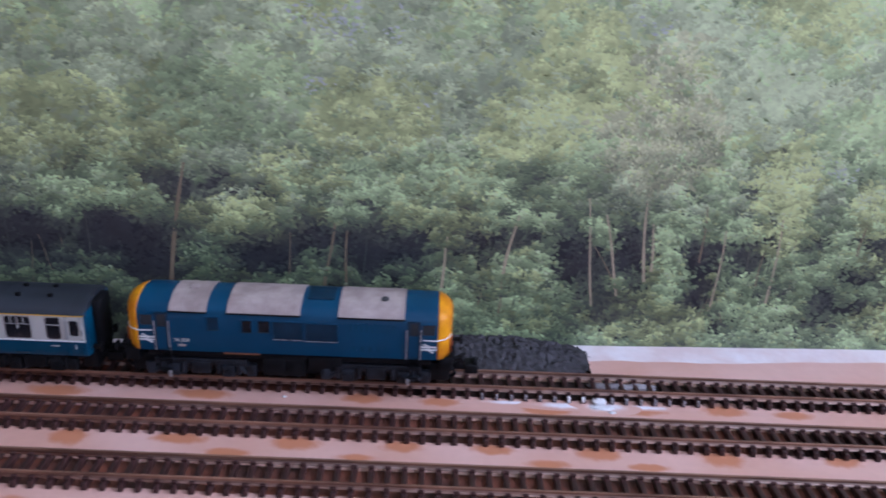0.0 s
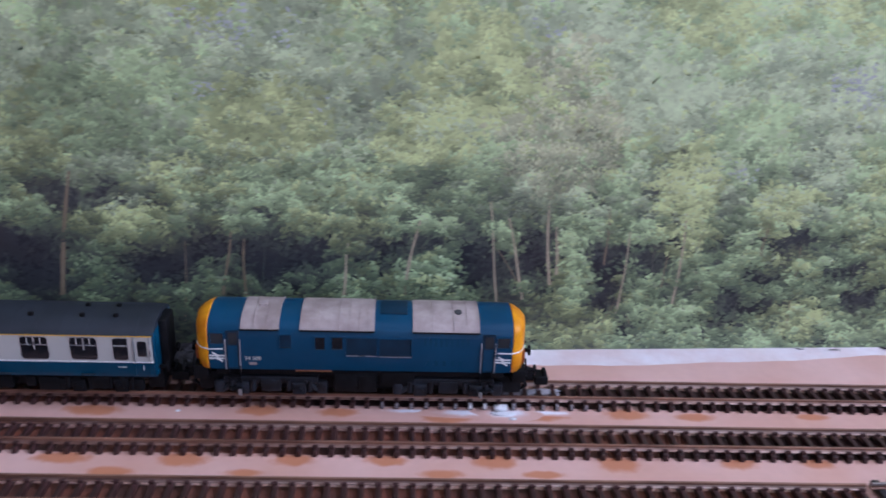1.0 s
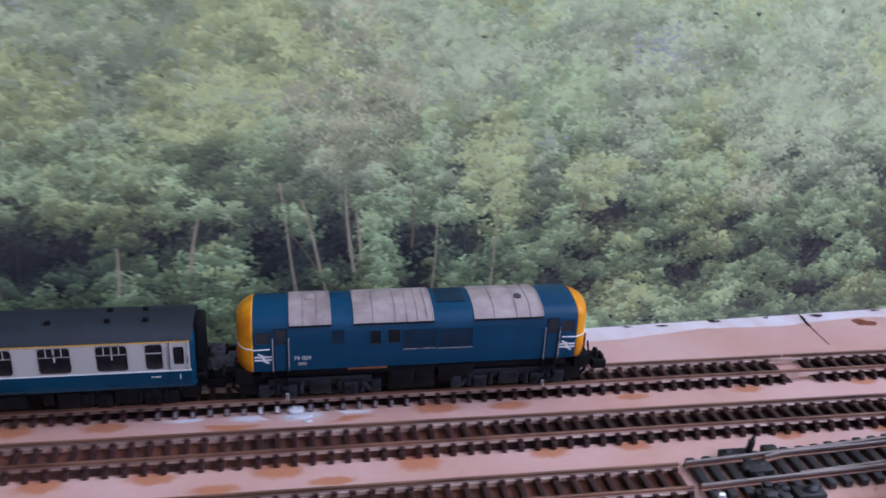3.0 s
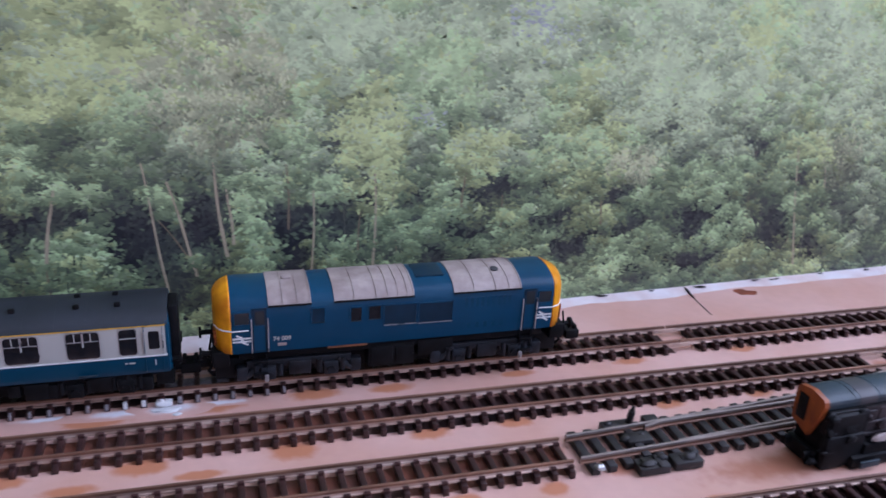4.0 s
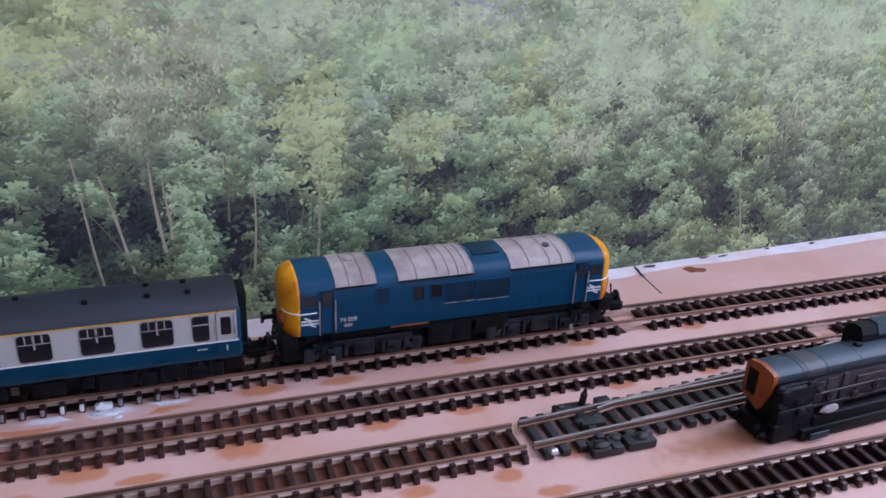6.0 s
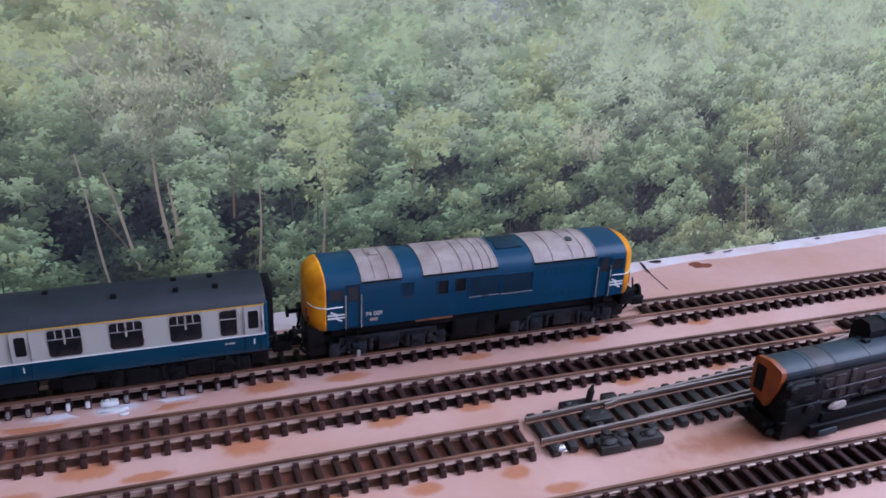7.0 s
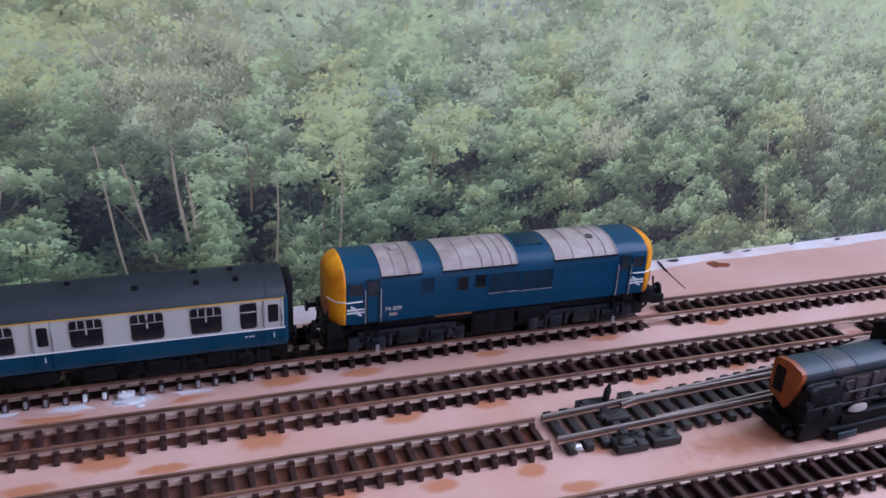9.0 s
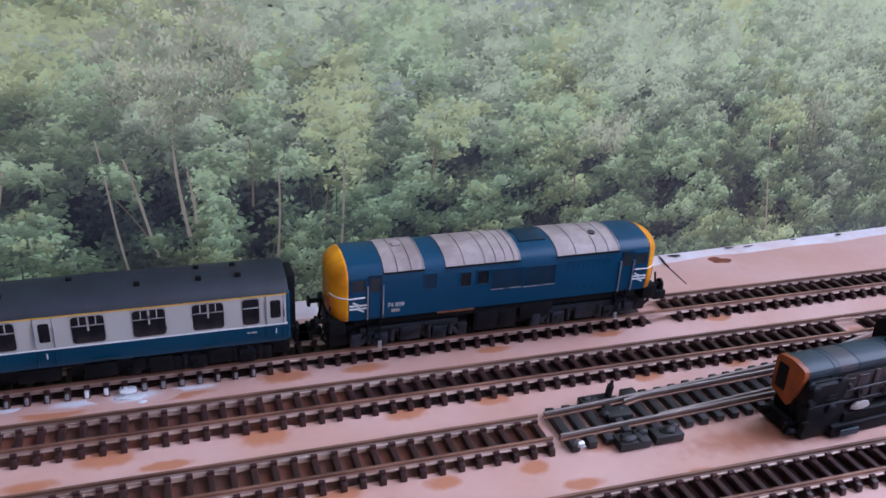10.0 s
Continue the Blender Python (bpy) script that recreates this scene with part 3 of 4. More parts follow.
# dim openings between the stems, and holes in the crowns: middle, half width, half height
STEM_GAPS = ((-368, 42, 15, 9), (-338, 44, 11, 9), (-324, 36, 10, 12), (-313, 60, 7, 9), (-282, 36, 12, 7), (-265, 44, 8, 6), (-246, 40, 11, 10), (-229, 37, 6, 9),
             (-203, 42, 10, 7), (-172, 38, 8, 12), (-162, 24, 6, 13), (-153, 42, 8, 11), (-126, 40, 7, 8), (-125, 24, 6, 6), (-109, 38, 6, 8), (-76, 22, 8, 6),
             (-57, 46, 10, 7), (-60, 33, 7, 5), (-32, 32, 7, 5), (-9, 41, 7, 4), (28, 30, 6, 8), (65, 24, 8, 9), (31, 13, 10, 5), (-2, 29, 6, 4))
CROWN_HOLES = ((-112, 64, 4.5, 4), (-107, 77, 3.5, 2.5), (-132, 64, 4, 3), (-100, 54, 4, 4), (-72, 65, 4, 4), (-82, 44, 5, 5), (-316, 66, 8, 4), (-299, 63, 6, 4),
               (-282, 60, 5, 4), (-247, 55, 6, 3), (75, 46, 3, 7), (86, 14, 5, 6), (-25, 21, 6, 4), (-80, 13, 5, 4), (-60, 20, 7, 4), (-189, 46, 6, 4),
               (-210, 76, 5, 3), (52, 58, 5, 5), (10, 66, 5, 3))
GLIMPSES = ((-252, 119, 16, 7), (-268, 98, 5, 3), (-226, 92, 5, 4), (-42, 104, 13, 6), (-82, 73, 5, 3), (-153, 121, 10, 4))


def backscene():
    ob = tagged(new("backdrop"), "printed woodland photograph on an upright board", "backscene", kind="structure")
    ob.matrix_basis = pose(0, BACK_Y * MM, 0, 0, 0, BACK_TURN)
    part("print_board", boxes((-700, 600, 0.2, 6, 0, 330)), CARD, ob, "dark printed card")
    rng = np.random.default_rng(11)

    def field(x, z, s, o):
        return noise.noise((x / s, o, z / s))

    # trunks and limbs, flat strips of the print: foot, lean, length, width, bark
    stems = [(-317, 24, 8, 46, 1.7, 0), (-262, 24, 3, 24, 1.2, 0), (-255, 23, 1, 25, 1.1, 0), (-221, 22, 2.5, 22, 1.2, 1), (-198, 30, 4, 24, 1.2, 1), (-199, 14, 1, 14, 0.7, 0)]
    stems += [(-164, 18, -6, 42, 0.8, 1), (-155, 22, -8, 32, 1.1, 1), (-155, 24, -11, 18, 0.7, 0), (-146, 28, -3, 32, 1.2, 1), (-144, 32, -1, 20, 1.0, 1), (-119, 16, 0.7, 33, 0.8, 1)]
    stems += [(-126, 36, -1, 22, 0.8, 0), (-98, 20, 0, 36, 0.9, 1), (-103, 24, 0, 20, 0.6, 0), (-67, 40, 0, 14, 0.8, 0), (81, 6, -10, 51, 0.9, 1), (88, 38, -3, 21, 0.6, 1), (-12.5, 30, -0.5, 17, 0.7, 0)]
    for _ in range(46):
        stems.append((rng.uniform(-420, 170), rng.uniform(6, 28), rng.normal(0, 3), rng.uniform(14, 40), rng.uniform(0.3, 0.6), int(rng.choice([0, 2, 3]))))
    for x, z, lean, length, w, bark in stems:
        bm = bmesh.new()
        last = None
        ph = rng.uniform(0, 6)
        yy = 0.034 if w > 0.65 else 0.075
        for i in range(11):
            f = i / 10
            cx = x + lean * f + 0.45 * math.sin(4 * f + ph)
            ww = w * (1 - 0.5 * f) / 2 * (1 + 0.15 * math.sin(17 * f + ph))
            now = [bm.verts.new((cx - ww, yy, z + length * f)), bm.verts.new((cx + ww, yy, z + length * f))]
            if last:
                bm.faces.new((last[0], last[1], now[1], now[0]))
            last = now
        part("printed_trunk", bm, (BARK_INK, PALE_BARK_INK, INKS[3 * STRENGTHS + 8], INKS[5])[bark], ob)

    # how light the print is: pale and hazy above, dim between the trunks
    crowns = np.array(TALL_CROWNS + LOW_CROWNS + SHRUBS)
    holes = np.array(STEM_GAPS + CROWN_HOLES)
    sky = np.array(GLIMPSES)

    def inside(shapes, x, z):
        d = np.hypot((x - shapes[:, 0]) / shapes[:, 2], (z - shapes[:, 1]) / shapes[:, 3])
        return 1 / (1 + np.exp((d - 1) * 7.5))

    def ramp(v, lo, hi):
        return min(max((v - lo) / (hi - lo), 0.0), 1.0)

    def read(x, z):
        """The tone, the hue and the depth of shade of the print at a place."""
        wx, wz = x + 5 * field(x, z, 11, 21) + 2.5 * field(x, z, 4, 22), z + 4 * field(x, z, 11, 31) + 2 * field(x, z, 4, 32)
        up = ramp(z, 24, 84)
        # Paler above and to the right, partly to paint in glare on the print.
        b = PRINT_TONE + 0.24 * up + 0.05 * ramp(z, 84, 124) + 0.08 * field(x, z, 32, 6) + (0.34 - 0.17 * up) * field(x, z * 1.25, 13, 4)
        b += 0.05 * min(max((x + 80) / 170, -0.5), 1) * up - 0.03 * math.exp(-((z - 33) / 14) ** 2) + 0.04 * math.exp(-((x + 60) / 80) ** 2) * (1 - up)
        # Darker to the left, partly to paint in the falloff of window light.
        b -= 0.10 * ramp(-x, 165, 320) + 0.10 * ramp(-x, 225, 300) * ramp(-z, -75, -35)
        near = inside(crowns, wx, wz)
        k = int(np.argmax(near))
        shade = float(inside(holes, wx, wz).max())
        tone = b + float(near[k] * crowns[k, 5]) - 0.45 * shade * (1 - 0.4 * ramp(z, 60, 100))
        hue = int(crowns[k, 4]) if near[k] > 0.45 else -1
        return tone, hue, shade, float(inside(sky, wx, wz).max())

    quads, inks = [], []

    def leaves(px, pz, tones, hue, half, ang, y, blue=0.0):
        """Flat lozenges round the places px, pz, each in the ink that suits its tone."""
        keep = pz > 0.4
        px, pz, tones, half, ang = px[keep], pz[keep], tones[keep], half[keep], ang[keep]
        ca, sa, w = np.cos(ang) * half, np.sin(ang) * half, 0.5
        yy = np.full(len(px), y) - 0.0004 * rng.random(len(px))
        q = np.stack([np.stack([px - ca, yy, pz - sa], 1), np.stack([px + sa * w + 0.1 * ca, yy, pz - ca * w + 0.1 * sa], 1),
                      np.stack([px + ca, yy, pz + sa], 1), np.stack([px - sa * w + 0.1 * ca, yy, pz + ca * w + 0.1 * sa], 1)], 1)
        k = np.where((rng.random(len(px)) < 0.82) | (tones < 0.3), hue, rng.integers(0, 3, len(px))) * STRENGTHS + (np.clip(tones, 0, 0.999) * STRENGTHS).astype(int)
        k = np.where(rng.random(len(px)) < blue, len(INKS), k)
        quads.append(q.reshape(-1, 3))
        inks.extend(k.tolist())

    def pick_hue(x, z, hue):
        if hue >= 0 and rng.random() < 0.85:
            return hue
        f = field(x, z, 38, 9) + 0.16 * rng.normal()
        return 1 if f > 0.26 else 0 if z < 55 or (f > -0.06 and z < 85) or f > 0.08 else 2

    # a ground of broad dim leaves that closes the print
    for i in range(14000):
        x, z = rng.uniform(-430, 180), rng.uniform(-2 if i < 8000 else 50, 150)
        tone, hue, shade, blue = read(x, z)
        n = 16
        leaves(x + rng.normal(0, 2.4, n), z + rng.normal(0, 1.8, n), tone - (0.14 - 0.09 * ramp(z, 45, 90)) + (0.02 + 0.085 * shade) * rng.normal(size=n), pick_hue(x, z, hue),
               rng.uniform(0.8, 1.7, n) * (1 + 0.5 * ramp(z, 60, 90)), rng.normal(0, 0.8, n), 0.17 - 0.02 * i / 14000)
    # sprays of leaves, lit above and shaded below, the far ones first
    total = 8200
    for i in range(total):
        x, z = rng.uniform(-430, 180), (rng.uniform(0, 80) if i % 3 else rng.uniform(50, 150))
        tone, hue, shade, blue = read(x, z)
        if rng.random() < 1.8 * shade:
            continue
        h = pick_hue(x, z, hue)
        # Less contrast higher up, where the glare haze is painted in.
        haze = 1 - 0.50 * ramp(z, 55, 100)
        y = 0.148 - 0.13 * i / total
        lift = 0.075 * rng.normal() * haze
        rx, rz, turn = rng.uniform(2.0, 4.6), rng.uniform(1.0, 2.2), rng.normal(0, 0.3)
        for n, drop, dark in ((9, -rz, -0.15 * haze), (int(7 + 3.2 * rx), 0.0, 0.0)):
            u, v = rng.normal(0, 0.5, n), rng.normal(0, 0.5, n)
            px, pz = x + rx * u - rz * v * turn, z + drop + rz * v + rx * u * turn - 0.25 * rx * u * u
            ang = rng.normal(0, 0.6, n) + np.where(u > 0, -0.4, 0.4)
            if h == 3:
                ang, pz = ang + 1.4, pz + 0.8 * rz * v
            leaves(px, pz, tone + lift + dark + haze * (0.145 * v + 0.028 * rng.normal(size=n)), h, rng.uniform(0.6, 1.35, n) * (0.85 if h == 3 else 1.0), ang, y, 0.3 * blue)
    co = np.concatenate(quads) * MM
    co[:, 2] = np.maximum(co[:, 2], 0.0002)
    me = bpy.data.meshes.new("printed_leaves")
    me.from_pydata(co.tolist(), [], np.arange(len(co)).reshape(-1, 4).tolist())
    for m in (*INKS, SKY_INK):
        me.materials.append(m)
    me.polygons.foreach_set("material_index", inks)
    mass = tagged(new("printed_leaves", me), "printed leaves in many greens", kind="stuff")
    mass.parent = ob
    mark = blob(1.0, 0.5, 3, 9, 0.0, 0.6)
    bmesh.ops.rotate(mark, cent=(0, 0, 0), matrix=Matrix.Rotation(radians(90), 3, "X") @ Matrix.Rotation(radians(35), 3, "Z"), verts=mark.verts)
    o = part("print_mark", mark, INKS[0], ob, "small dark mark on the print")
    o.location = (0.0116, -0.00002, 0.0742)
    return ob


# ---- rolling stock ----
def wheelset(parent, x, r=3.6):
    bm = bmesh.new()
    for s in (-1, 1):
        rod(bm, (x, s * 4.5, RAIL_Z + r - 0.05), (x, s * 5.4, RAIL_Z + r - 0.05), r, 20)
        rod(bm, (x, s * 4.1, RAIL_Z + r - 0.05), (x, s * 4.5, RAIL_Z + r - 0.05), r + 0.7, 20)
    rod(bm, (x, -5, RAIL_Z + r), (x, 5, RAIL_Z + r), 0.7, 8)
    return part("wheelset", bm, GREYBLACK, parent, "dark metal wheelset")


def bogie(parent, x, half, axles, material=None):
    bm = bmesh.new()
    for s in (-1, 1):
        y0, y1 = sorted((s * 7.4, s * 8.9))
        box(bm, x - half, x + half, y0, y1, 10.2, 12.6, bevel=0.3)
        for a in axles:
            box(bm, a - 2.2, a + 2.2, *sorted((s * 7.2, s * 9.6)), 6.4, 10.8, bevel=0.5)
            rod(bm, (a, s * 9.3, 8.2), (a, s * 10.1, 8.2), 1.2, 10)
            for d in (-3.4, 3.4):
                rod(bm, (a + d, s * 8.8, 7.6), (a + d, s * 8.8, 11.6), 0.85, 8)
        box(bm, x - 3.2, x + 3.2, *sorted((s * 7.6, s * 9.5)), 7.4, 12.0, bevel=0.5)
        for d in (-1, 1):
            rod(bm, (x + d * half * 0.98, s * 8.4, 7.8), (x + d * (half - 4), s * 8.4, 11.5), 1.0, 8)
            box(bm, *sorted((x + d * (half - 0.5), x + d * (half + 3.0))), *sorted((s * 6.5, s * 9.2)), 6.4, 11.0, bevel=0.8)
    box(bm, x - half, x + half, -7.4, 7.4, 10.8, 12.2)
    b = part("bogie", bm, material or GREYBLACK, parent, "weathered black bogie frame")
    for a in axles:
        wheelset(b, a)
    return b


def coupler(parent, x, s, z=8.6):
    bm = boxes((min(x, x + s * 5), max(x, x + s * 5), -1.2, 1.2, z - 0.9, z + 0.9), bevel=0.2)
    box(bm, *sorted((x + s * 4, x + s * 8.6)), -2.7, 2.7, z - 1.6, z + 1.5, bevel=0.35)
    box(bm, *sorted((x + s * 6.8, x + s * 8.0)), -1.8, 1.8, z + 1.2, z + 2.8, bevel=0.3)
    rod(bm, (x + s * 2.2, -2.0, z + 1.8), (x + s * 2.2, 2.0, z + 1.8), 1.2, 10)
    return part("coupler", bm, BLACK, parent, "black hook coupler")


def logo(parent, x, z, side):
    """The double-arrow sign: two bars and three slanting strokes."""
    bm = bmesh.new()
    y = side * 10.58

    def stroke(ax, az, bx, bz, w):
        d = Vector((bx - ax, bz - az)).normalized() * w / 2
        nrm = (-d.y, d.x)
        vs = [bm.verts.new((x + ax + s1 * nrm[0], y, z + az + s1 * nrm[1])) for s1 in (1, -1)] + [bm.verts.new((x + bx + s1 * nrm[0], y, z + bz + s1 * nrm[1])) for s1 in (-1, 1)]
        bm.faces.new(vs)
    stroke(-2.6, 0.48, 2.6, 0.48, 0.52)
    stroke(-2.6, -0.48, 2.6, -0.48, 0.52)
    stroke(-1.6, 1.55, 0.3, 0.5, 0.52)
    stroke(-0.4, 0.45, -1.2 + 1.6, -0.45, 0.55)
    stroke(-0.3, -0.5, 1.6, -1.55, 0.52)
    r = bmesh.ops.extrude_face_region(bm, geom=bm.faces[:])
    bmesh.ops.translate(bm, vec=(0, -side * 0.1, 0), verts=[v for v in r["geom"] if isinstance(v, bmesh.types.BMVert)])
    return part("double_arrow_sign", bm, WHITE, parent, "white double-arrow emblem")


LOCO_HALF = [(10.2, 16.2), (10.5, 19.0), (10.5, 27.6), (10.15, 30.4), (9.4, 31.5), (7.8, 32.6), (5.4, 33.4), (2.7, 33.9), (0, 34.05)]


def arc_half(grow=0.0):
    return [(y + grow * y / 10.5, z + grow) for y, z in LOCO_HALF[3:]]


def locomotive():
    ob = empty("locomotive", "blue model electric locomotive with yellow ends and grey roof panels", "locomotive")
    prof = [(y, z) for y, z in LOCO_HALF] + [(-y, z) for y, z in LOCO_HALF[-2::-1]]
    body = part("body", extrude(bmesh.new(), prof, [-47.9, -46.5, 0, 46.5, 47.9], [(0.985, 1, 0), (1, 1, 0), (1, 1, 0), (1, 1, 0), (0.985, 1, 0)]), BLUE, ob, "rail-blue painted body shell")
    # rounded yellow cab ends
    for s in (-1, 1):
        bm = bmesh.new()
        rows = ((47.85, 0.987, 1.0), (48.6, 0.975, 0.99), (50.0, 0.90, 0.965), (51.3, 0.76, 0.93), (52.2, 0.54, 0.89), (52.6, 0.25, 0.86))
        extrude(bm, prof, [s * r[0] for r in rows], [(r[1], r[2], 16.0 * (1 - r[2])) for r in rows])
        end = part("cab_end", bm, YELLOW, ob, "warning-yellow rounded cab end", True)
        # windscreen panes, jumper box and handrail on the end
        for q in (-1, 1):
            bm = bmesh.new()
            vs = [(s * 50.2, q * 8.9, 29.2), (s * 52.45, q * 3.6, 29.0), (s * 51.9, q * 3.4, 25.2), (s * 50.0, q * 9.2, 25.4)]
            inner = [bm.verts.new((x - s * 0.9, y, z)) for x, y, z in vs]
            outer = [bm.verts.new((x + s * 0.12, y, z)) for x, y, z in vs]
            bm.faces.new(outer)
            for i in range(4):
                bm.faces.new((inner[i], inner[(i + 1) % 4], outer[(i + 1) % 4], outer[i]))
            if s > 0:
                part("windscreen", bm, LENS, end, "dark cab windscreen")
            else:
                bm.free()
        part("jumper_box", boxes((min(s * 51.4, s * 52.7), max(s * 51.4, s * 52.7), -6.6, -3.0, 17.4, 22.2), bevel=0.35), SHUNT_ORANGE, end, "dull orange recessed jumper box")
        bm = bmesh.new()
        pts = [(s * 43.2, -10.9, 23.7), (s * 47.6, -10.9, 23.6), (s * 50.2, -9.4, 23.5), (s * 51.6, -7.4, 23.5), (s * 52.3, -5.6, 23.6)]
        for a, b in zip(pts, pts[1:]):
            rod(bm, a, b, 0.21, 6)
        part("handrail", bm, WHITE, end, "white wrap-round handrail")
        bm = boxes((min(s * 48.5, s * 53.2), max(s * 48.5, s * 53.2), -9.3, 9.3, 11.6, 16.6), bevel=0.5)
        beam = part("buffer_beam", bm, BLACK, ob, "black buffer beam")
        for q in (-1, 1):
            bm = bmesh.new()
            rod(bm, (s * 53.0, q * 6.4, 15.2), (s * 56.2, q * 6.4, 15.2), 0.75, 10)
            rod(bm, (s * 56.0, q * 6.4, 15.2), (s * 56.7, q * 6.4, 15.2), 1.75, 16)
            part("buffer", bm, BLACK, beam, "black round-headed buffer")
        bm = bmesh.new()
        rod(bm, (s * 52.6, -8.2, 20.5), (s * 53.6, -8.6, 14.0), 0.3, 6)
        rod(bm, (s * 52.8, 3.0, 17.5), (s * 54.0, 3.2, 11.0), 0.35, 6)
        part("brake_hose", bm, BLACK, beam, "black brake hose")
        # Added block: stands in for the shade below the cab end.
        part("under_cab_shade", boxes((min(s * 43.5, s * 52.6), max(s * 43.5, s * 52.6), -5.6, 5.6, 5.6, 12.4), bevel=0.8), BLACK, ob, "black block standing in for shade under the cab")
        bm = bmesh.new()
        for q in (-1, 1):
            rod(bm, (s * 52.4, q * 4.2, 12.0), (s * 54.4, q * 4.4, 8.2), 0.45, 6)
            rod(bm, (s * 54.4, q * 4.4, 8.4), (s * 52.8, q * 3.6, 6.2), 0.45, 6)
        part("vacuum_pipe", bm, BLACK, beam, "black hanging pipe")
        coupler(ob, s * 53.5, s)
    # grey roof panels with ribs
    for x0, x1, ribs in ((-37.7, -25.8, (-33.6, -29.6)), (-19.4, 3.9, (-13.6, -7.2, -3.8, -0.8, 1.9)), (15.9, 37.1, (22.2, 29.0, 33.2))):
        h = arc_half(0.22)
        outer = [(y, z) for y, z in h] + [(-y, z) for y, z in h[-2::-1]]
        inner = [(-y, z) for y, z in arc_half(-0.5)][:-1] + [(y, z) for y, z in arc_half(-0.5)[::-1]]
        panel = part("roof_panel", extrude(bmesh.new(), outer + inner, [x0, x1]), ROOF_GREY, ob, "light grey ribbed roof panel")
        h = arc_half(0.38)
        outer = [(y, z) for y, z in h] + [(-y, z) for y, z in h[-2::-1]]
        inner = [(-y, z) for y, z in arc_half(-0.1)][:-1] + [(y, z) for y, z in arc_half(-0.1)[::-1]]
        for rx in (*ribs, x1 - 0.2):
            part("rib", extrude(bmesh.new(), outer + inner, [rx - 0.16, rx + 0.16]), ROOF_GREY, panel)
        for q in (-10.75, 10.1):
            part("gutter", boxes((x0, x1, q, q + 0.65, 30.2, 30.6)), BLACK, panel, "dark gutter strip below the panel")
    bm = bmesh.new()
    rod(bm, (30.4, -3.0, 33.6), (30.4, -3.1, 34.35), 1.25, 18)
    part("exhaust_port", bm, ROOF_GREY_DIM, ob, "small round dull grey roof port")
    part("roof_vent", boxes((-33.2, -30.4, -1.2, 1.2, 33.8, 34.8), bevel=0.4), ROOF_GREY, ob, "small pale roof fitting")
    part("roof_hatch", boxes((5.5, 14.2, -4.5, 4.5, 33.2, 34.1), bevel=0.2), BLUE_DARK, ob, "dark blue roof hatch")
    for s in (-1, 1):
        def side(name, x0, x1, z0, z1, material, label="", out=0.09, parent=body):
            a, b = sorted((s * 10.1, s * (10.5 + out)))
            return part(name, boxes((x0, x1, a, b, z0, z1)), material, parent, label)
        for x0, x1, z0, z1 in ((-25.6, -22.2, 24.5, 28.8), (-14.6, -11.6, 24.0, 28.2), (-9.4, -6.0, 24.2, 28.3), (-4.8, 4.6, 21.9, 28.1), (5.6, 15.6, 21.7, 27.9)):
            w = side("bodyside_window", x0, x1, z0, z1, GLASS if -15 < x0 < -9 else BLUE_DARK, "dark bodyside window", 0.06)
            a, b = sorted((s * 10.4, s * 10.72))
            part("frame", boxes((x0 - 0.3, x0, a, b, z0, z1), (x1, x1 + 0.3, a, b, z0, z1), (x0 - 0.3, x1 + 0.3, a, b, z1, z1 + 0.3)), BLUE, w)
            part("ledge", boxes((x0 - 0.2, x1 + 0.2, a, b + 0.1, z0 - 0.22, z0)), SHUNT_GREY if x1 - x0 < 5 else SILVER, w, "pale lower ledge")
        for i in range(9):
            side("louvre", 19.5 + 1.7 * i, 20.4 + 1.7 * i, 25.6, 28.6, BLUE_FAINT, "", 0.04)
        for i in range(5):
            side("louvre", 20.5 + 2.6 * i, 21.6 + 2.6 * i, 18.6, 20.4, BLUE_FAINT, "", 0.04)
        for e in (-1, 1):
            x0, x1 = sorted((e * 43.0, e * 46.9))
            w = side("cab_side_window", x0, x1, 25.4, 29.0, LENS, "dark cab side window", 0.05)
            a, b = sorted((s * 10.4, s * 10.7))
            part("frame", boxes((x0 - 0.25, x0, a, b, 25.4, 29.0), (x1, x1 + 0.25, a, b, 25.4, 29.0), (x0, x1, a, b, 29.0, 29.3), (x0, x1, a, b, 25.1, 25.4)), BLUE, w)
            x0, x1 = sorted((e * 38.2, e * 42.2))
            # The door stands flush; its recess is only the darker blue.
            d = side("cab_door", x0, x1, 16.6, 30.0, BLUE_DARK, "blue cab door, darkened like a recess", 0.03)
            a, b = sorted((s * 10.4, s * 10.62))
            part("door_window", boxes((x0 + 0.8, x1 - 0.6, a, b, 25.2, 29.2)), LENS, d, "dark door window")
            part("door_leaf", boxes((x0 + 0.5, x1 - 0.5, a, b - 0.05 * s if s > 0 else b, 17.0, 24.8)), BLUE, d)
            for hx in (e * 37.9, e * 42.4):
                bm = bmesh.new()
                rod(bm, (hx, s * 11.0, 16.6), (hx, s * 11.0, 27.0), 0.2, 6)
                rod(bm, (hx, s * 10.4, 16.8), (hx, s * 11.0, 16.8), 0.2, 6)
                rod(bm, (hx, s * 10.4, 26.8), (hx, s * 11.0, 26.8), 0.2, 6)
                part("handrail", bm, SILVER, d, "pale vertical handrail")
            bm = boxes((x0, x1, *sorted((s * 8.6, s * 10.6)), 12.8, 13.3), (x0, x1, *sorted((s * 8.8, s * 10.4)), 8.8, 9.3), (x0, x0 + 0.4, *sorted((s * 9.0, s * 9.6)), 8.8, 16.2), (x1 - 0.4, x1, *sorted((s * 9.0, s * 9.6)), 8.8, 16.2))
            st = part("cab_step", bm, BLACK, ob, "black cab footstep")
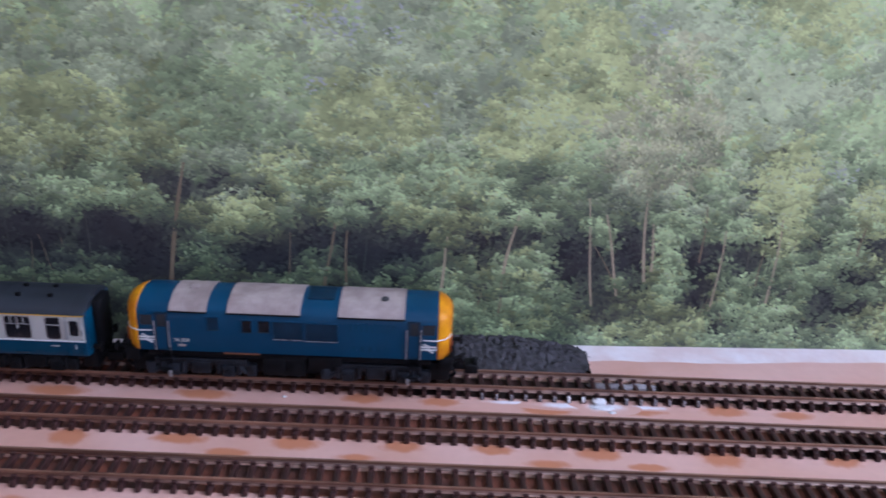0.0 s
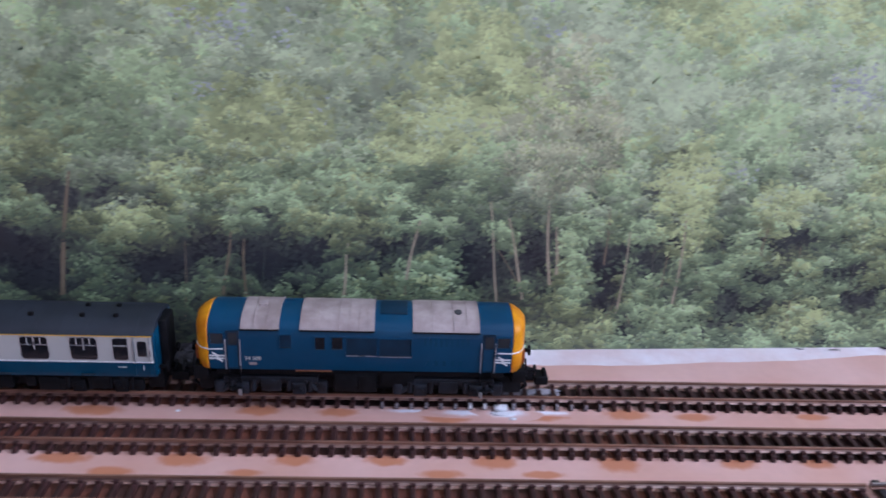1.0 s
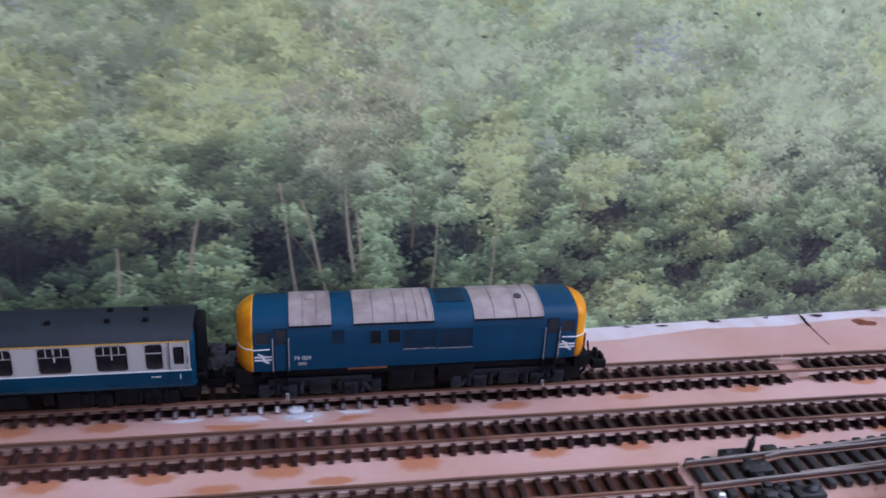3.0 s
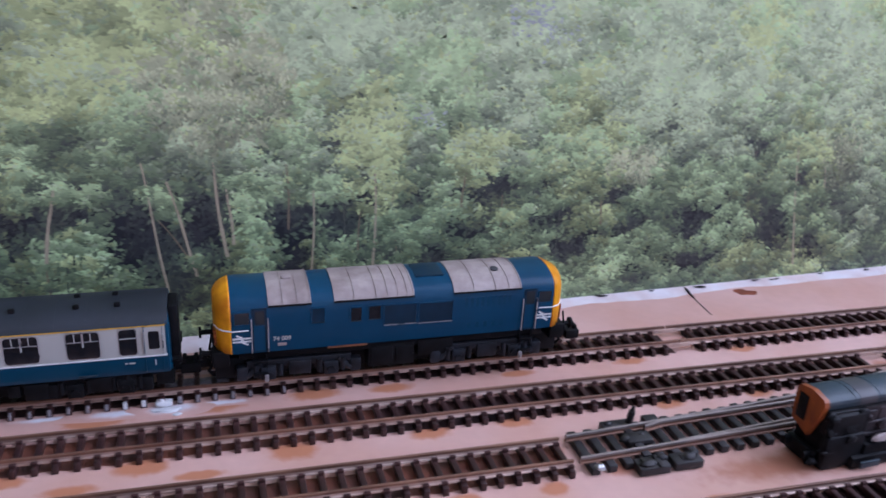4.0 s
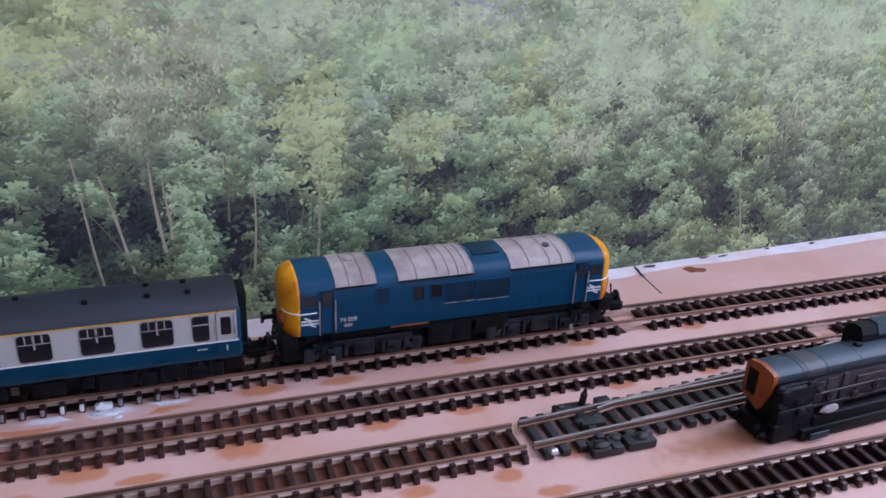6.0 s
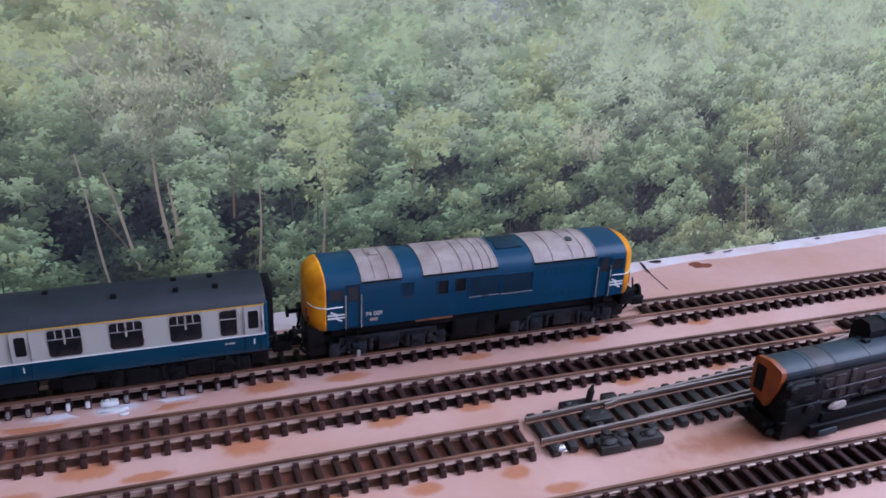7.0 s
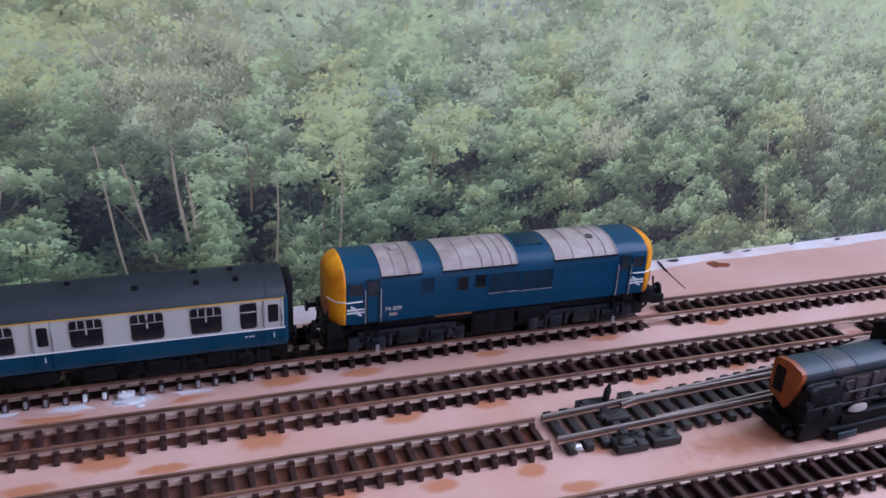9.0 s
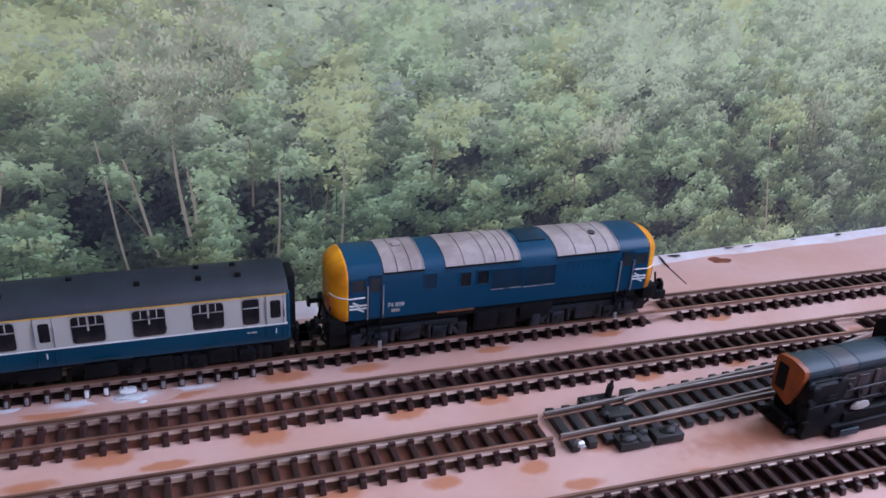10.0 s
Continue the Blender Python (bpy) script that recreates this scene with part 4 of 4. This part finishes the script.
            part("step_edge", boxes((e * 38.6 - 0.6, e * 38.6 + 0.6, *sorted((s * 10.3, s * 10.8)), 6.6, 8.9), bevel=0.2), SILVER, st, "bright metal step end")
            logo(body, e * 45.0, 20.6, s)
    lettering("running_number", "74 009", 1.3, COACH_GREY, body, -36.6, -10.6, 19.7, "white running number")
    part("data_panel", boxes((-35.3, -32.9, -10.62, -10.5, 18.0, 18.9)), ROOF_GREY, body, "small pale data panel")
    # underframe
    part("underframe", boxes((-46, 46, -8.6, 8.6, 13.2, 16.4), (-9, 5, -8.8, 8.8, 7.2, 14.5), bevel=0.3), BLACK, ob, "black underframe and tank")
    part("keel", boxes((-45, 45, -3.8, 3.8, 5.4, 13.4), bevel=0.3), BLACK, ob, "black chassis block between the wheels")
    part("battery_box", boxes((6.0, 17.0, -9.0, 9.0, 9.6, 15.0), (-8.4, -1.6, -9.2, -8.6, 8.0, 13.8), (-0.8, 4.4, -9.1, -8.6, 8.4, 13.4), bevel=0.3), BLACK, ob, "grimy black underframe box")
    part("chassis_edge", boxes((-21, -9.5, -9.6, -8.9, 15.2, 16.3)), BARE, ob, "bare orange-brown chassis edge")
    bogie(ob, -29, 15, (-38, -20))
    bogie(ob, 28, 15, (19, 37))
    return ob


COACH_HALF = [(9.6, 12.4), (10.2, 14.0), (10.42, 18.0), (10.40, 24.0), (10.25, 27.3)]
COACH_ROOF_HALF = [(10.35, 27.3), (9.9, 28.3), (8.6, 29.4), (6.2, 30.4), (3.2, 31.0), (0, 31.2)]


def coach_side_y(z):
    zs, ys = [p[1] for p in COACH_HALF], [p[0] for p in COACH_HALF]
    return float(np.interp(z, zs, ys))


def coach():
    ob = empty("passenger_coach", "blue and grey model passenger coach with a dark roof", "coach")
    length = -133.0
    lower = [(10.2 * 0.94, 12.4), (10.2, 14.0), (10.42, 18.05)]
    body = part("body", extrude(bmesh.new(), lower + [(-y, z) for y, z in lower[::-1]], [length, 0.9]), COACH_BLUE, ob, "blue lower body side")
    upper = [(10.42, 18.05), (10.40, 24.0), (10.25, 27.3)]
    part("upper_body", extrude(bmesh.new(), upper + [(-y, z) for y, z in upper[::-1]], [length + 0.4, 0.5]), COACH_GREY, ob, "pale grey window band")
    roof = COACH_ROOF_HALF + [(-y, z) for y, z in COACH_ROOF_HALF[-2::-1]]
    top = part("roof", extrude(bmesh.new(), roof, [length - 0.3, length + 1, -0.2, 1.3], [(0.97, 1, 0), (1, 1, 0), (1, 1, 0), (0.97, 0.995, 0)]), COACH_ROOF, ob, "dark grey ribbed coach roof")
    h = [(y * 1.004, z + 0.06) for y, z in COACH_ROOF_HALF]
    strip = h + [(-y, z) for y, z in h[-2::-1]]
    for i in range(17):
        x = -4.0 - 7.6 * i
        part("roof_rib", extrude(bmesh.new(), strip, [x - 0.12, x + 0.12]), COACH_ROOF, top)
    for x, y in ((-37.3, -4), (-21.7, -4), (-11.4, -4), (-54.1, 2), (-12.3, 2.5), (-22, 2.5), (-70, -4), (-86, 2.5), (-100, -4), (-118, 2)):
        part("roof_vent", boxes((x - 0.8, x + 0.8, y - 0.6, y + 0.6, 30.3, 31.9), bevel=0.3), BLACK, top, "small black roof ventilator")
    part("body_end", boxes((0.5, 1.4, -9.9, 9.9, 12.6, 28.2), bevel=0.3), COACH_BLUE, ob, "blue coach end")
    # Added block that darkens the shaded gap below the coach end.
    part("coach_end_shade", boxes((-3.0, 2.0, -5.6, 8.4, 5.8, 12.8), bevel=0.6), BLACK, ob, "black block standing in for shade below the coach end")
    part("gangway", boxes((1.3, 4.0, -4.4, 4.4, 12.8, 29.8), bevel=0.5), BLACK, ob, "black corridor connection")
    bm = boxes((1.3, 1.9, -9.4, -8.4, 13.2, 14.6), (1.3, 1.9, 8.4, 9.4, 13.2, 14.6), (1.3, 1.8, -9.2, -8.6, 15, 27))
    part("end_fitting", bm, COACH_BLUE, ob, "blue end handrail and step")
    for q in (-1, 1):
        bm = bmesh.new()
        rod(bm, (1.3, q * 6.4, 14.4), (3.8, q * 6.4, 14.4), 0.75, 10)
        rod(bm, (3.7, q * 6.4, 14.4), (4.3, q * 6.4, 14.4), 1.6, 14)
        part("buffer", bm, BLACK, ob, "black round-headed buffer")
    coupler(ob, 0.6, 1)
    coupler(ob, length - 0.6, -1)
    for s in (-1, 1):
        def ss(z0, z1, out):
            y = s * (coach_side_y((z0 + z1) / 2) + out)
            return sorted((y - s * 0.5, y))
        part("yellow_line", boxes((length + 0.4, 0.6, *ss(26.8, 27.4, 0.2), 27.05, 27.35)), YELLOW_LINE, ob, "thin yellow first-class line")
        part("white_line", boxes((length, 0.8, *ss(18, 18.3, 0.1), 17.95, 18.35)), WHITE, ob, "thin white waist line")
        wins = [(-53.6, -45.8, 1), (-39.0, -30.9, 1), (-24.1, -16.1, 1), (-11.2, -6.8, 0), (-74.6, -66.6, 1), (-89.5, -81.5, 1), (-104.4, -96.4, 1), (-119.3, -111.3, 1), (-125.6, -121.4, 0)]
        for x0, x1, wide in wins:
            y = ss(19, 26, 0.06)
            part("window_surround", rounded(x0 - 0.28, x1 + 0.28, y[0] + 0.03, y[1] - 0.03, 18.62, 26.75, 1.0), SILVER, ob, "thin bright window surround")
            w = part("window", rounded(x0, x1, *y, 18.9, 26.5, 0.9), GLASS, ob, "dark coach window")
            f = ss(19, 26, 0.2)
            bars = [(x0 + 0.1, x1 - 0.1, *f, 23.8, 24.05)]
            if wide:
                m = (x0 + x1) / 2
                bars += [(m - 0.28, m + 0.28, *f, 24.0, 26.4)]
            part("window_frame", boxes(*bars), SILVER if wide else COACH_GREY, w, "silver window frame and sliding vent")
            if wide:
                m = (x0 + x1) / 2
                for d in (-2.0, 2.0):
                    part("vent_bar", boxes((m + d - 0.13, m + d + 0.13, *f, 24.0, 26.4)), COACH_GREY, w)
                part("vent_catch", boxes((m - 0.25, m + 0.25, *f, 22.3, 23.8), bevel=0.1), COACH_GREY, w, "pale window catch")
        for x0, x1 in ((-4.3, -0.7), (-61.8, -58.4), (-131.5, -128.0)):
            y = ss(19, 26, 0.06)
            d = part("passenger_door", boxes((x0 - 0.5, x1 + 0.4, *y, 18.3, 26.9)), COACH_GREY, ob, "pale grey door")
            part("door_window", rounded(x0 + 0.5, x1 - 0.3, *ss(19, 26, 0.12), 20.2, 25.6, 0.5), GLASS, d, "dark door window")
            part("door_handle", boxes((x1 + 0.5, x1 + 0.75, *ss(19, 26, 0.4), 19.2, 24.5), (x0 - 0.85, x0 - 0.65, *ss(19, 26, 0.35), 19.0, 25.8)), SILVER, d, "bright door rail")
            part("door_seam", boxes((x0 - 0.6, x0 - 0.48, *ss(19, 26, 0.09), 13.0, 26.9), (x1 + 0.38, x1 + 0.5, *ss(19, 26, 0.09), 13.0, 26.9)), COACH_BLUE, d)
    lettering("class_number", "1", 1.6, WHITE, body, -2.9, -10.55, 15.4, "white figure one")
    lettering("class_number", "1", 1.6, WHITE, body, -60.6, -10.55, 15.4, "white figure one")
    part("number_bar", boxes((-10.2, -9.5, -10.56, -10.3, 16.15, 16.5), (-9.2, -7.6, -10.56, -10.3, 16.15, 16.5)), COACH_GREY, body, "small pale coach number")
    for a, b in ((-50, -43), (-22, -17.5)):
        part("step_board", boxes((a, b, -10.7, -10.0, 13.3, 13.6)), SHUNT_GREY, body, "thin grey footboard")
    # Two long centre blocks stand in for the deep shade under the coach.
    part("underframe", boxes((length + 2, -1, -8.2, 8.2, 10.8, 12.6), (-52, -44, -9.0, -5, 7.2, 11.4), (-68, -58, -8.6, -4, 7.6, 11.4), (-40, -37, -8.8, -6, 7.8, 11.4), (-84, -74, -8.8, 8.8, 7.6, 11.4), (-56, -28, -4, 4, 5.6, 11.2), (-100, -60, -4, 4, 5.6, 11.2), (-36, -30, -9.0, -6, 6.6, 11.4), bevel=0.25), BLACK, ob, "black underframe with boxes and blocks added as shade")
    bogie(ob, -17, 10.5, (-23.5, -10.5), BLACK)
    bogie(ob, length + 17, 10.5, (length + 10.5, length + 23.5), BLACK)
    return ob


def shunter():
    """The small locomotive parked on the bare board; x runs from its orange end back to its cab."""
    ob = empty("shunting_locomotive", "weathered blue-grey model shunting locomotive with an orange end", "locomotive", m=pose(0.0017, -0.0655, 0, 0, 0, 3.0) @ Matrix.Diagonal((1, 0.56, 0.87, 1)))
    half = [(8.6, 20.6), (8.9, 22.2), (8.5, 23.1), (7.6, 23.7), (4.0, 24.4), (0, 24.7)]
    prof = half + [(-y, z) for y, z in half[-2::-1]]
    hood = part("bonnet", extrude(bmesh.new(), prof, [0.6, 60]), SHUNT_GREY, ob, "faded blue-grey bonnet")
    for x in (10.0, 18.5, 31, 44, 55):
        big = [(y * 1.012, z + 0.12) for y, z in half]
        part("bonnet_band", extrude(bmesh.new(), big + [(-y, z) for y, z in big[-2::-1]], [x - 0.25, x + 0.25]), SHUNT_GREY, hood)
    wide = [(y * 1.008, z + 0.08) for y, z in half]
    part("bonnet_panel", extrude(bmesh.new(), wide + [(-y, z) for y, z in wide[-2::-1]], [11.5, 17.5]), ROOF_GREY_DIM, hood, "pale grey bonnet panel")
    endp = [(8.4, 12.0), (9.0, 14.0), (9.1, 22.0), (8.7, 23.4), (7.6, 24.1), (0, 25.0)]
    endprof = endp + [(-y, z) for y, z in endp[-2:1:-1]] + [(-7.6, 17.5), (-2.5, 9.5)]
    end = part("end_plate", extrude(bmesh.new(), endprof, [-0.6, 1.0]), SHUNT_ORANGE, ob, "faded orange bonnet end")
    part("grille", boxes((-0.9, -0.5, 0.6, 6.6, 13.5, 22.0), bevel=0.15), BLACK, end, "black end grille")
    part("side_rail", boxes((9, 62, -9.2, -8.4, 19.6, 20.4), (9, 62, 8.4, 9.2, 19.6, 20.4), bevel=0.2), BLACK, ob, "black running strip")
    bm = boxes((1.5, 11.5, -10.5, 8.6, 1.0, 20.0), (1.2, 9, -13.0, -5.5, 0.4, 12.0), (10, 62, -16.0, 8, 0.3, 4.4), (14, 62, -14.5, -9, 4.2, 8.0), (10, 14.5, -11.4, -8.0, 8.0, 18.0), (9, 62, -7.8, 7.8, 5.0, 21.2), bevel=0.5)
    part("engine_side", bm, BLACK, ob, "black engine casing")
    part("front_casing", boxes((0.8, 14.5, -13.6, -8.0, 0.4, 12.5), (2.0, 13.5, -12.4, -8.0, 10.0, 19.4), bevel=1.9), BLACK, ob, "rounded black front casing")
    bm = boxes((10, 62, -10.9, -8.8, 9.4, 10.6), (14, 62, -9.4, -8.2, 9.0, 19.8), (14, 18, -10.0, -8.6, 11, 18.4), (19, 23, -9.9, -8.6, 12, 19.0), (24.5, 26.5, -10.2, -8.6, 6, 20), (30, 40, -10.2, -8.6, 11, 17.8), (43, 60, -10.1, -8.6, 11, 18.0), (4, 8.5, -11.2, -9.6, 2.0, 5.6), bevel=0.35)
    part("side_equipment", bm, GRIME, ob, "grimy brown-black side boxes")
    bm = bmesh.new()
    rod(bm, (12, -10.2, 14.2), (60, -10.2, 14.6), 0.5, 8)
    for x in (14, 26, 38, 50):
        rod(bm, (x, -10.2, 14.3), (x, -9.0, 12.0), 0.35, 6)
    part("side_pipe", bm, GRIME, ob, "grimy side pipe")
    for x, z, r in ((21.0, 13.0, 2.2), (30.5, 11.0, 1.8), (38.0, 13.4, 2.2), (15.5, 16.0, 1.2)):
        bm = bmesh.new()
        rod(bm, (x, -8.4, z), (x, -11.4, z), r, 16, r * 0.8)
        rod(bm, (x, -11.2, z), (x, -12.0, z), r * 0.45, 10)
        part("axle_drum", bm, GRIME, ob, "round grimy side fitting")
    for x in (12, 30, 48):
        bm = bmesh.new()
        for s in (-1, 1):
            rod(bm, (x, s * 6.4, 4.9), (x, s * 8.2, 4.9), 4.9, 22)
        part("wheelset", bm, BLACK, ob, "black wheels on the board")
    o = part("tank_dome", blob_mound(3.2, 1.5, 2.0, 4, 3, 0.35), ROOF_GREY, ob, "worn pale side tank", True)
    o.location = (0.0190, -0.0140, 0.0092)
    part("rod_end", boxes((11.8, 18.5, -18.3, -17.2, 1.2, 3.6), bevel=0.3), SHUNT_GREY, ob, "grey coupling rod")
    bm = boxes((-0.8, 1.4, -9.0, 9.0, 0.6, 6.0), bevel=0.7)
    rod(bm, (-0.6, -6.6, 4.4), (-2.6, -6.6, 4.2), 1.7, 14)
    rod(bm, (-0.6, 6.6, 4.4), (-2.6, 6.6, 4.2), 1.7, 14)
    part("front_beam", bm, BLACK, ob, "black front beam with buffers")
    cabp = [(13.0, 6.0), (13.2, 26.0), (11.4, 28.6), (8.0, 29.8), (3.4, 29.6), (1.4, 27.2), (1.2, 6.0)]
    cab = part("cab", extrude(bmesh.new(), cabp, [36, 61.5]), BLACK, ob, "dark cab")
    roofp = [(13.6, 25.6), (11.7, 29.0), (8.0, 30.3), (3.2, 30.1), (0.8, 26.8), (1.1, 26.0), (12.8, 25.2)]
    part("cab_roof", extrude(bmesh.new(), roofp, [42, 62.5]), SHUNT_GREY, cab, "blue-grey cab roof")
    bm = boxes((32.5, 35.0, -1.5, 1.5, 24.0, 25.8), bevel=0.5)
    part("filler_cap", bm, BLACK, hood, "black filler cap")
    rng = random.Random(31)
    for k in range(14):
        o = part("front_pipework", blob_mound(rng.uniform(1.2, 3.2), rng.uniform(0.8, 1.6), rng.uniform(0.8, 2.6), 60 + k, 2, 0.9), BLACK, ob, "", True)
        z = rng.uniform(1, 18)
        o.location = (rng.uniform(-2.5 if z < 8 else 1.5, 12) * MM, rng.uniform(-14.5 if z < 12 else -12.0, -10.0) * MM, z * MM)
    return ob


baseboard()
backscene()
coal_heap()
plaster()
points()
shunter()
LOCO, COACH = locomotive(), coach()
track("brown model track beside the backscene", -640, 420, 0, 0, (0.0,), -230)
track("brown model track in the middle of the board", -640, 420, -27, -0.0047, (62,), -108)
track("brown model track that leads to the points", -640, -63, -54.6, -0.0071, (), -63)
track("brown model track near the front", -640, 420, -85.9, -0.0154)
# the train's places along the rails, in metres
RUN = ((0, -0.3143), (0.5, -0.2838), (1, -0.2572), (1.5, -0.2344), (2, -0.2137), (3.3, -0.1646), (3.5, -0.1584), (4, -0.1440), (4.5, -0.1329),
       (5, -0.1236), (5.5, -0.1155), (7, -0.1039), (7.5, -0.1032), (8, -0.1030), (8.5, -0.1030), (10, -0.1030))


def motions():
    walk(LOCO, [(t, pose(x + 0.0452, 0, 0)) for t, x in RUN])
    walk(COACH, [(t, pose(x - 0.0205, 0, 0)) for t, x in RUN])


motions()
